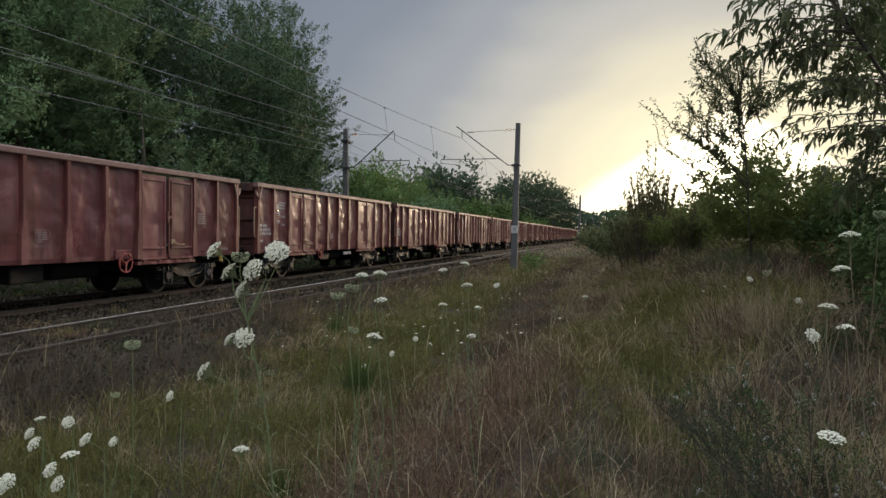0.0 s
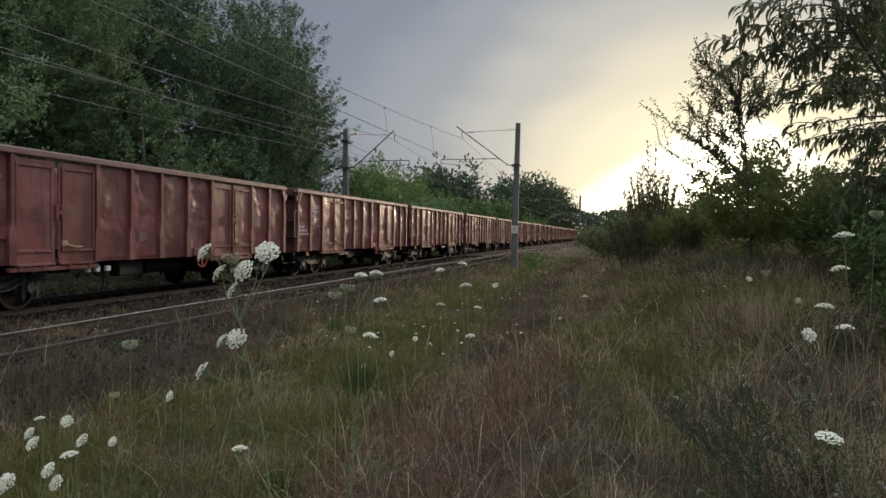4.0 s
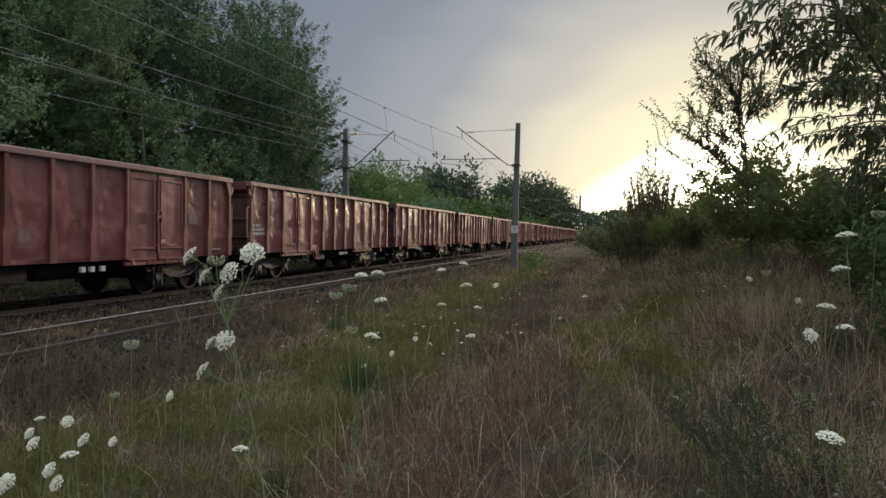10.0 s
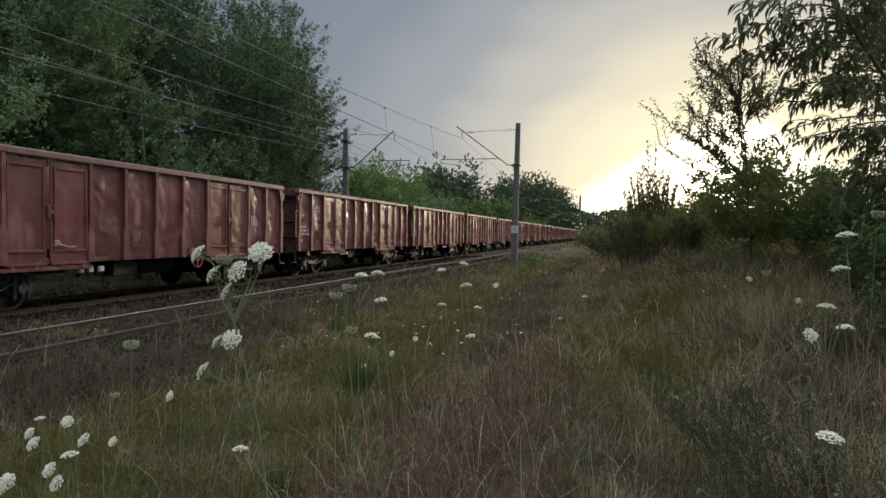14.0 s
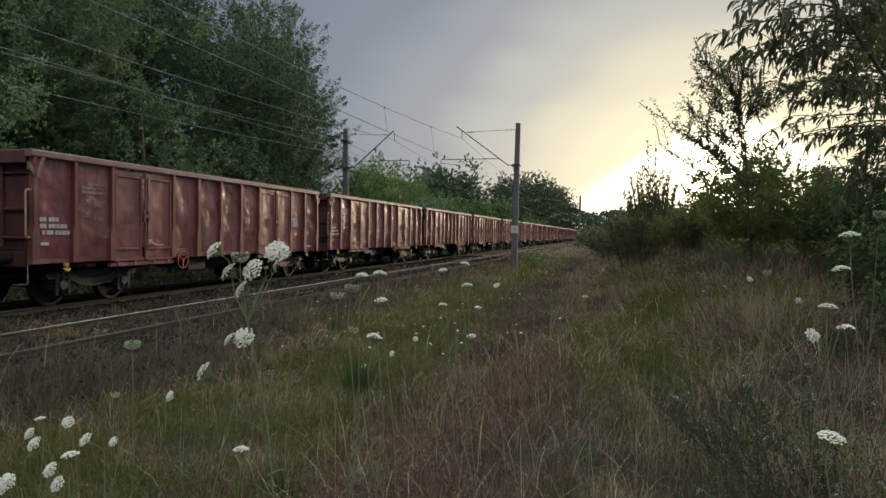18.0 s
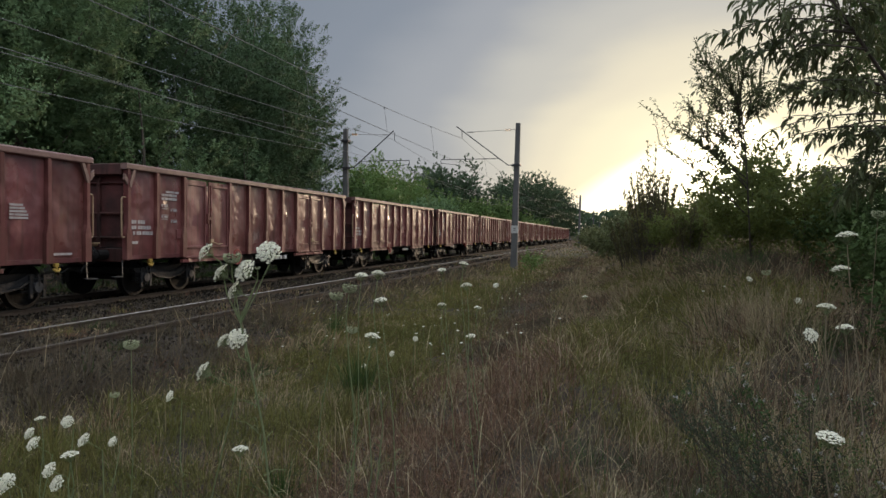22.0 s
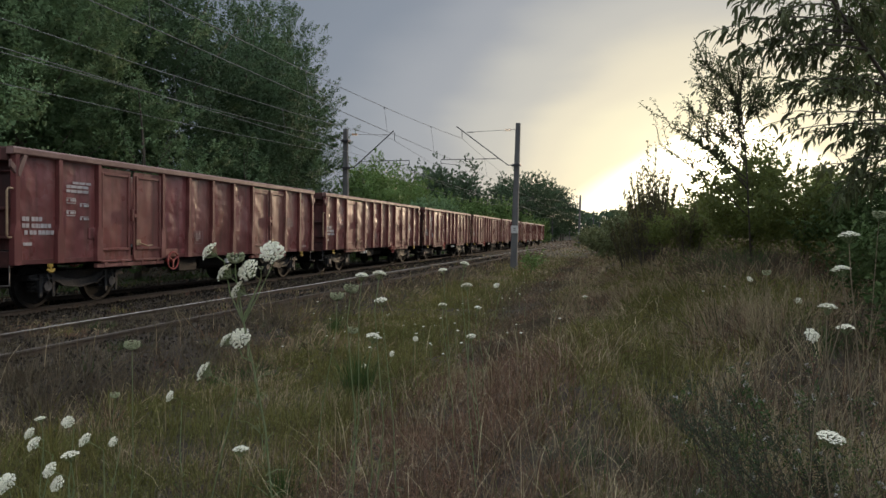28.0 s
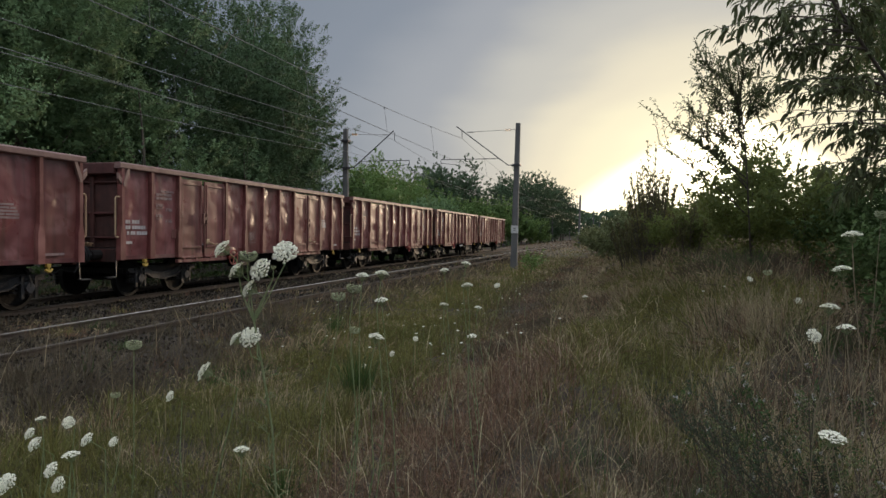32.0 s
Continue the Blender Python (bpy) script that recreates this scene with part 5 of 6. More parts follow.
def fine_tree():
    """Thin limbs with upswept twigs, each set with small pointed leaves on both sides."""
    rng = np.random.default_rng(77)
    root = Vector((2.25, 12.4, float(ground_z(2.25, 12.4)) - 0.05))
    t = tagged(empty("small_tree", root), "slender tree with fine small leaves against the sun", "tree", "bushes on the bank")
    stem = [Vector((0, 0, 0)), Vector((-0.05, 0.05, 1.0)), Vector((-0.12, 0.0, 2.0)), Vector((-0.22, 0.05, 3.0)), Vector((-0.30, 0.02, 3.7))]
    bm = bmesh.new()
    tube(bm, stem, 0.017, 7, 0.006)
    part("trunk", bm, M["twig"], t, smooth=True)
    P, D = [], []
    for tip in FINE_TIPS:
        tip = Vector(tip) - root
        z = max(0.7, min(3.6, tip.z - 0.55 * (Vector((tip.x, tip.y)).length + 0.3)))
        k = min(3, int(z))
        start = stem[k].lerp(stem[k + 1], min(1.0, z - k))
        mid = start.lerp(tip, 0.55) + Vector((0, 0, 0.12))
        axis = [start.lerp(mid, q).lerp(mid.lerp(tip, q), q) for q in np.linspace(0, 1, 9)]
        bm = bmesh.new()
        tube(bm, axis, 0.012, 5, 0.003)
        shoots = [axis[4:]]
        for _ in range(24 if tip.x > -1.1 else 10):
            b = axis[int(rng.integers(3, 9))]
            d = (tip - start).normalized() * 0.7 + Vector((0, 0, 0.45)) + Vector(rng.normal(size=3) * 0.55)
            e = b + d.normalized() * rng.uniform(0.2, 0.55)
            tw = [b, b.lerp(e, 0.5) - Vector((0, 0, 0.02)), e]
            tube(bm, tw, 0.005, 4, 0.002)
            shoots.append(tw)
        part("limb", bm, M["twig"], t)
        for tw in shoots:
            for a, b in zip(tw, tw[1:]):
                for q in np.arange(0.1, 1.0, 0.024 / max(0.05, (b - a).length)):
                    P.append(a.lerp(b, q) + Vector(rng.normal(size=3) * 0.012))
                    D.append((b - a).normalized() * 0.9 + Vector(rng.normal(size=3) * 0.6))
    P, D = np.array(P), np.array(D)
    ln = rng.uniform(0.05, 0.095, len(P))
    v, f = long_leaves(P, D, ln, ln * 0.36, rng)
    link("crown", quads("crown", v, f), M["near_leaf"], t)


fine_tree()
# ---- grass and weeds ----
HEAD = math.radians(14.3)


def scatter(rng, n, r0, r1, power=1.0):
    """Places in front of the eye, denser near it."""
    r = r0 + (r1 - r0) * rng.random(n) ** power
    a = np.radians(rng.uniform(-36, 36, n)) - HEAD
    return r * np.sin(a), r * np.cos(a), r


def zones(x, y):
    """How much of each plant grows where: track bed, green verge, russet patch, trodden trail, bank."""
    n1, n2 = vnoise(x, y, 1.1, 5), vnoise(x, y, 2.6, 6)
    edge = (n2 - 0.5) * 1.2
    trail_x = -1.55 - 0.10 * np.clip(y - 10, -2, 10)
    rim = 6.5 - 0.75 * (1 - smooth01((y - 8.0) / 5.0))
    track = 1 - smooth01((x + rim + edge * 0.5) / 0.9)
    verge = smooth01((x + rim + 0.4 + edge * 0.5) / 1.0) * (1 - smooth01((x - trail_x + 0.9 + edge * 0.5) / 0.9))
    near_left = verge * (1 - smooth01((y - 5.2 + edge) / 2.0)) * smooth01((x + 2.6) / 1.2)
    russet = np.exp(-((x + 1.2 + edge * 0.4) / 0.85) ** 2) * smooth01((11.5 - y) / 3.0) + 0.8 * near_left
    trail = 1.6 * np.exp(-((x - trail_x) / 0.75) ** 2) * smooth01((y - 8.5) / 2.5)
    bank = smooth01((x - trail_x - 0.5 + edge * 0.4) / 0.9)
    return track, verge, np.clip(russet, 0, 1), trail, bank, n1


def blade_mesh(name, b, a, h, lean, w, mat, label, rng, heads=0, head_mat=None, head_size=0.013, parent=None, k=3):
    """Curved tapering blades in one mesh, from bases, headings, heights and leans; some carry a loose seed head."""
    n = len(b)
    d = np.stack([np.cos(a), np.sin(a), 0 * a], -1)
    t = a + math.pi / 2 + rng.normal(size=n) * 0.7
    s = np.stack([np.cos(t), np.sin(t), 0 * t], -1) * (w / 2)[:, None]
    up = np.array([0, 0, 1.0])
    rows = []
    for q in (0.0, 0.42, 0.76, 1.0):
        bend = lean * (0.35 + 0.65 * q)
        rows.append(b + d * (h * np.sin(bend) * q)[:, None] + up * (h * np.cos(bend) * q)[:, None])
    near = w < 0.0098
    r0, r1, r2, r3, sn = (q[near] for q in (*rows, s))
    v = np.stack([r0 - sn, r0 + sn, r1 - sn * 0.9, r1 + sn * 0.9, r2 - sn * 0.6, r2 + sn * 0.6, r3], 1).reshape(-1, 3)
    f0 = np.array([[0, 1, 3], [0, 3, 2], [2, 3, 5], [2, 5, 4], [4, 5, 6]])
    f = (f0[None] + 7 * np.arange(len(r0))[:, None, None]).reshape(-1, 3)
    r0, r1, r2, r3, sn = (q[~near] for q in (*rows, s))
    v2 = np.stack([r0 - sn, r0 + sn, (r0 + r3) * 0.32 + (r1 + r2) * 0.18 + sn * 0.5, r3], 1).reshape(-1, 3)
    f2 = (np.array([[0, 1, 2], [0, 2, 3]])[None] + 4 * np.arange(len(r0))[:, None, None]).reshape(-1, 3)
    v, f = np.concatenate([v, v2]), np.concatenate([f, f2 + len(v)])
    if parent is not None:
        link(name, quads(name, v, f), M[mat], parent)["kind"] = "stuff"
        return
    tagged(link(name, quads(name, v, f), M[mat]), label, "grass", kind="stuff")
    if heads:
        pick = np.nonzero(rng.random(n) < heads)[0]
        p = np.repeat(pick, k)
        q = np.tile(np.linspace(0, 1, k), len(pick))[:, None]
        c = rows[3][p] + (rows[2][p] - rows[3][p]) * q * 0.8 + rng.normal(size=(len(p), 3)) * (0.004 + 0.012 * q) * (1 + 3 * h[p][:, None])
        hv, hf = leaf_quads(rng, c, 1.0, (rows[3] - rows[2])[p] * 6, -0.2, 0.30)
        sc = np.repeat(np.maximum(head_size, w[p] * 2.6), 4)[:, None]
        cc = np.repeat(c, 4, 0)
        tagged(link(name + "_seed_heads", quads(name + "_seed_heads", cc + (hv - cc) * sc, hf), M[head_mat or mat]), "loose seed heads of the " + label, "grass", kind="stuff")


SPECIES = {  # material, label, heads, head material
    "green_grass": ("grass", "yellowish green meadow grass", 0.06, "straw"), "straw_grass": ("straw", "dry straw-coloured grass", 0.25, "straw"),
    "russet_grass": ("russet", "russet dried grass with fine seed heads", 0.22, "russet"), "dead_weeds": ("umber", "grey-brown dead weeds", 0.10, "umber"), "rank_grass": ("lush", "rank green grass", 0.0, None)}
MIX = {  # zone: shares of the species in the order above, height from, height to, lean
    "verge": ((0.70, 0.13, 0.05, 0.05, 0.07), 0.16, 0.42, 0.95), "russet": ((0.06, 0.12, 0.64, 0.17, 0.01), 0.12, 0.36, 1.1), "trail": ((0.10, 0.08, 0.20, 0.62, 0.0), 0.10, 0.26, 1.1),
    "bank": ((0.46, 0.20, 0.12, 0.20, 0.02), 0.16, 0.42, 0.9), "thicket": ((0.30, 0.16, 0.06, 0.30, 0.18), 0.20, 0.52, 0.95), "track": ((0.20, 0.03, 0.12, 0.63, 0.02), 0.06, 0.24, 0.8),
    "edge": ((0.14, 0.08, 0.12, 0.64, 0.02), 0.16, 0.48, 0.6)}


def make_grass():
    rng = np.random.default_rng(31)
    names, zs = list(SPECIES), list(MIX)
    pools = {k: [] for k in names}
    for count, r0, r1, power, blades in ((14200, 2.7, 15.0, 1.25, 11), (20000, 13.0, 60.0, 1.4, 6), (5000, 60.0, 260.0, 1.3, 5), (5000, 8.0, 27.0, 1.0, 10), (5600, 17.0, 55.0, 1.1, 8), (2200, 5.0, 60.0, 1.0, 7), (5200, 2.0, 45.0, 2.0, 7)):
        x, y, r = scatter(rng, count, r0, r1, power)
        if r0 == 60.0:
            x, y = rng.uniform(-16.5, 9.0, count), r
        if r0 == 2.0:
            r = np.where(rng.random(count) < 0.12, 2.3 * rng.random(count) ** 0.5, r)
            a = np.radians(np.where(r < 2.3, rng.uniform(0, 360, count), rng.uniform(37, 323, count))) - HEAD
            x, y = r * np.sin(a), r * np.cos(a)
        if r0 == 5.0:
            x, y = rng.uniform(-19.5, -14.7, count), r
        if r0 == 17.0:
            x, y = rng.uniform(-6.6, -0.8, count), r
        if r0 == 8.0:
            x, y = rng.uniform(-1.9, 4.5, count), r
        tk, vg, rs, tl, bk, n1 = zones(x, y)
        th = smooth01((x - 0.9 - 0.6 * (n1 - 0.5)) / 1.1)
        ed = np.exp(-((x + 6.4 - 0.6 * (1 - smooth01((y - 8.0) / 5.0))) / 0.5) ** 2)
        wts = np.stack([vg * (1 - rs), rs, tl, bk * (1 - th), th, tk * 1.0 * (x > -16) + 0.05, ed * 1.6], -1) + 1e-4
        wts /= wts.sum(1)[:, None]
        z = (rng.random(len(x))[:, None] > np.cumsum(wts, 1)).sum(1).clip(0, 6)
        patch = vnoise(x, y, 0.55, 21)
        thin = np.where(z == 5, 0.62, np.where(z == 2, 1.3, 0.85))
        keep = (rng.random(len(x)) < thin * (0.30 + 1.0 * patch)) & ~((x < -10.6) & (x > -14.2) & (rng.random(len(x)) < 0.6))
        x, y, r, z, patch = x[keep], y[keep], r[keep], z[keep], patch[keep]
        share = np.array([MIX[k][0] for k in zs])[z]
        u = np.clip(0.5 + 1.5 * (0.55 * vnoise(x, y, 0.75, 41) + 0.25 * vnoise(x, y, 1.9, 42) + 0.2 * rng.random(len(x)) - 0.5), 0, 0.999)
        sp = (u[:, None] > np.cumsum(share, 1)).sum(1).clip(0, 4)
        sp = np.where((r0 == 5.0) & (u < 0.8), 4, sp)
        h0, h1, ln = (np.array([MIX[k][i] for k in zs])[z] for i in (1, 2, 3))
        tall = h0 + (h1 - h0) * (0.25 * rng.random(len(x)) + 0.75 * vnoise(x, y, 0.9, 23))
        tall = tall * (1 + 0.25 * smooth01((y - 8) / 4) * smooth01((x + 0.5) / 0.8))
        tall = np.where(r0 == 5.0, tall + 0.2, tall)
        wind = rng.normal(size=len(x)) * 0.5 + 0.2
        for s, nm in enumerate(names):
            i = np.repeat(np.nonzero(sp == s)[0], blades)
            n = len(i)
            if not n:
                continue
            a = rng.uniform(0, 2 * math.pi, n)
            sd = np.abs(rng.normal(size=n)) * (0.05 + r[i] * 0.006)
            bx, by = x[i] + np.cos(a) * sd, y[i] + np.sin(a) * sd
            a = np.where(rng.random(n) < 0.2, wind[i], a)
            h = tall[i] * rng.uniform(0.5, 1.15, n)
            lean = np.clip(np.abs(rng.normal(size=n)) * ln[i] + 0.08, 0, 1.45)
            w = np.maximum(0.0030, 0.021 if r0 == 2.0 else r[i] * (0.00065 if r0 == 8.0 else 0.0010)) * rng.uniform(0.7, 1.3, n)
            pools[nm].append((np.stack([bx, by, ground_z(bx, by) - 0.01], -1), a, h, lean, w))
    for nm in names:
        b, a, h, lean, w = (np.concatenate([p[k] for p in pools[nm]]) for k in range(5))
        m, lab, hd, hm = SPECIES[nm]
        blade_mesh(nm, b, a, h, lean, w, m, lab, rng, hd, hm)
    # single tall straws
    x, y, r = scatter(rng, 2600, 3.0, 26, 1.2)
    tk, vg, rs, tl, bk, n1 = zones(x, y)
    keep = rng.random(len(x)) < np.clip(0.16 * vg + 0.22 * bk + 0.25 * rs + 0.5 * np.exp(-((x + 6.4) / 0.6) ** 2), 0, 1)
    x, y, r = x[keep], y[keep], r[keep]
    n = len(x)
    blade_mesh("tall_straws", np.stack([x, y, ground_z(x, y)], -1), rng.uniform(0, 6.3, n), rng.uniform(0.4, 0.8, n), np.abs(rng.normal(size=n)) * 0.35, np.maximum(0.003, r * 0.0009), "straw", "tall pale straws", rng, 0.5, "straw", 0.013)
    # pale bent straws lying over the dry patch
    x, y, r = scatter(rng, 3800, 2.8, 13, 1.2)
    tk, vg, rs, tl, bk, n1 = zones(x, y)
    keep = rng.random(len(x)) < np.clip(0.5 * rs + 0.5 * bk + 0.05 * vg, 0, 1) * (0.2 + vnoise(x, y, 0.6, 51))
    x, y, r = x[keep], y[keep], r[keep]
    n = len(x)
    blade_mesh("bent_straws", np.stack([x, y, ground_z(x, y) + 0.03], -1), rng.uniform(0, 6.3, n), rng.uniform(0.3, 0.6, n), rng.uniform(0.3, 1.35, n), np.maximum(0.0032, r * 0.0008), "pale_straw", "pale bent straws", rng, 0.3, "pale_straw", 0.012)
    # dark seed spikes standing along the edge of the ballast
    x = -6.5 + rng.normal(size=900) * 0.7
    y = 3.5 + 22 * rng.random(900) ** 1.4
    keep = vnoise(x, y, 0.8, 33) > 0.42
    x, y = x[keep], y[keep]
    n = len(x)
    blade_mesh("seed_spikes", np.stack([x, y, ground_z(x, y)], -1), rng.uniform(0, 6.3, n), rng.uniform(0.35, 0.72, n), np.abs(rng.normal(size=n)) * 0.2, np.full(n, 0.007), "umber", "brown dried dock stalks with seed spikes", rng, 1.0, "umber", 0.022, k=14)


make_grass()


MATTED = (  # name, material, zone weights (verge, russet, trail, bank, thicket, edge), number, heights, size, label, category
    ("matted_russet_herbs", "russet", (0.03, 1.0, 0.5, 0.16, 0.02, 0.10), 46000, (0.03, 0.36), 0.026, "tangled russet dry herbs and seed stalks", "herbs"),
    ("matted_grey_herbs", "umber", (0.10, 0.22, 1.0, 0.45, 0.45, 0.9), 52000, (0.02, 0.30), 0.028, "tangled grey-brown dead herbs", "herbs"),
    ("low_green_herbs", "grass", (1.0, 0.04, 0.10, 0.42, 0.30, 0.06), 52000, (0.02, 0.30), 0.030, "low green meadow herbs between the grass", "herbs"),
    ("low_dark_herbs", "lush", (0.14, 0.0, 0.0, 0.05, 0.60, 0.02), 26000, (0.02, 0.38), 0.030, "low dark green herbs on the bank", "herbs"))


def matted_herbs():
    """Small crossing leaflets and stalk pieces in uneven tufts, which fill the gaps between the blades."""
    rng = np.random.default_rng(87)
    for name, mat, wts, n, (h0, h1), size, label, cat in MATTED:
        x, y, r = scatter(rng, n * 3, 2.6, 24.0, 1.35)
        tk, vg, rs, tl, bk, n1 = zones(x, y)
        th = smooth01((x - 0.75 - 0.6 * (n1 - 0.5)) / 0.9)
        ed = np.exp(-((x + 6.4 - 0.6 * (1 - smooth01((y - 8.0) / 5.0))) / 0.55) ** 2)
        ws = np.stack([vg * (1 - rs) * (1 - ed), rs, tl, bk * (1 - th), th, ed], -1)
        tuft = vnoise(x, y, 0.34, 61 + len(name)) * 0.6 + vnoise(x, y, 0.9, 63) * 0.6
        keep = rng.random(len(x)) < np.clip((ws * np.array(wts)).sum(1), 0, 1) * smooth01((tuft - 0.28) / 0.45)
        x, y, r, tuft = (q[keep][:n] for q in (x, y, r, tuft))
        h = h0 + (h1 - h0) * np.clip(tuft, 0, 1) * rng.random(len(x)) ** 0.7
        c = np.stack([x, y, ground_z(x, y) + h], -1)
        out = rng.normal(size=(len(x), 3)) * np.array([1, 1, 0.5]) + np.array([0, 0, 0.35])
        v, f = leaf_quads(rng, c, 1.0, out, 0.0, 0.22)
        cc = np.repeat(c, 4, 0)
        sc = np.repeat(size * np.clip(0.55 + r * 0.075, 0.7, 2.2), 4)[:, None]
        tagged(link(name, quads(name, cc + (v - cc) * sc, f), M[mat]), label, cat, kind="stuff")


matted_herbs()


def broom_plants():
    """Lanky dark stems leaning over the gully, with upright side twigs and tiny leaves."""
    rng = np.random.default_rng(91)
    for x, y, n, h in ((0.92, 3.55, 8, 1.0), (1.15, 3.95, 6, 0.9), (0.80, 4.6, 7, 0.95)):
        g = Vector((x, y, float(ground_z(x, y)) - 0.02))
        p = tagged(empty("broom_plant", g), "lanky broom plant with dark stems and tiny grey-green leaves", "weed", "brooms on the bank")
        c, up = [], []
        for i in range(n):
            lean = Vector((rng.uniform(-0.75, 0.02), rng.uniform(-0.15, 0.25), 0)) * h
            ln = h * rng.uniform(0.6, 1.05)
            stem = [lean * (q ** 1.3) + Vector((0, 0, ln * q * (1 - 0.18 * q))) for q in np.linspace(0, 1, 8)]
            bm = bmesh.new()
            tube(bm, stem, 0.0042, 5, 0.0014)
            for k in range(16):
                q = rng.uniform(0.25, 1.0)
                a = stem[int(q * 6.99)].lerp(stem[int(q * 6.99) + 1], q * 6.99 % 1)
                e = a + Vector((rng.normal() * 0.05 - 0.03, rng.normal() * 0.05, rng.uniform(0.06, 0.17)))
                tube(bm, [a, e], 0.0014, 3, 0.0007)
                for f in rng.random(13):
                    c.append(a.lerp(e, f) + Vector(rng.normal(size=3) * 0.006))
                    up.append((e - a).normalized())
            part("stem", bm, M["twig"], p)
        v, f = leaf_quads(rng, np.array(c), 0.019, np.array(up), -0.2, 0.35)
        link("leaf", quads("leaf", v, f), M["broom"], p)["kind"] = "stuff"


broom_plants()


def dry_grass_tufts():
    """Pale bleached tussocks and single arching stalks on the bank."""
    rng = np.random.default_rng(93)
    for x, y, n, h, lean0 in ((1.60, 8.2, 90, 0.85, 2.6), (1.25, 8.9, 50, 0.6, 2.8), (1.85, 7.2, 40, 0.6, 2.6), (0.05, 8.6, 70, 0.38, 0.6), (-0.25, 7.3, 60, 0.36, 0.4)):
        g = Vector((x, y, float(ground_z(x, y)) - 0.02))
        p = tagged(empty("grass_tuft", g), "bleached dry grass tuft leaning over on the bank", "grass tuft", "dry tufts on the bank")
        d = np.abs(rng.normal(size=n)) * 0.11
        b = np.stack([rng.normal(size=n) * 0.1, rng.normal(size=n) * 0.1, 0 * d], -1)
        a = lean0 + rng.normal(size=n) * 0.7
        blade_mesh("blade", b, a, h * rng.uniform(0.4, 1.1, n), np.clip(np.abs(rng.normal(size=n)) * 0.45 + 0.1, 0, 1.3), np.full(n, 0.006), "straw", "", rng, parent=p)
    for i, (x, y, h, bend) in enumerate(((1.02, 3.45, 0.95, 0.42), (1.10, 3.6, 1.05, -0.25), (1.0, 3.7, 0.85, -0.3), (1.22, 3.75, 0.75, 0.5), (1.3, 4.0, 0.9, 0.45), (1.16, 4.2, 1.0, -0.1))):
        g = Vector((x, y, float(ground_z(x, y)) - 0.02))
        p = tagged(empty("dry_stalk", g), "tall dry grass stalk arching over with a thin seed head", "grass stalk", "dry stalks on the bank")
        pts = [Vector((bend * (q ** 2.6) * h, 0.05 * q * math.sin(i), h * (q - 0.16 * q ** 4))) for q in np.linspace(0, 1, 10)]
        bm = bmesh.new()
        tube(bm, pts, 0.0028, 5, 0.0012)
        part("stem", bm, M["drystem"], p)
        c = np.array([pts[6].lerp(pts[9], q) for q in rng.random(60)]) + rng.normal(size=(60, 3)) * 0.005
        v, f = leaf_quads(rng, c, 0.016, np.repeat([pts[9] - pts[7]], 60, 0) * 12, 0.0, 0.3)
        link("seed_head", quads("seed_head", v, f), M["drystem"], p)["kind"] = "stuff"


dry_grass_tufts()


def green_clumps():
    """Two fresh green clumps standing out of the verge."""
    rng = np.random.default_rng(61)
    for x, y, n, h in ((-2.75, 7.0, 260, 0.62), (-2.2, 4.2, 160, 0.35), (-5.2, 12.0, 200, 0.5)):
        g = Vector((x, y, float(ground_z(x, y)) - 0.02))
        p = tagged(empty("grass_clump", g), "fresh green grass clump standing out of the dry verge", "grass clump", "green clumps in the verge")
        a = rng.uniform(0, 6.3, n)
        d = np.abs(rng.normal(size=n)) * 0.10
        b = np.stack([np.cos(a) * d, np.sin(a) * d, 0 * a], -1)
        hh, lean, w = h * rng.uniform(0.4, 1.1, n), np.abs(rng.normal(size=n)) * 0.4, np.full(n, 0.006)
        blade_mesh("blade", b, a, hh, lean, w, "lush", "", rng, parent=p)


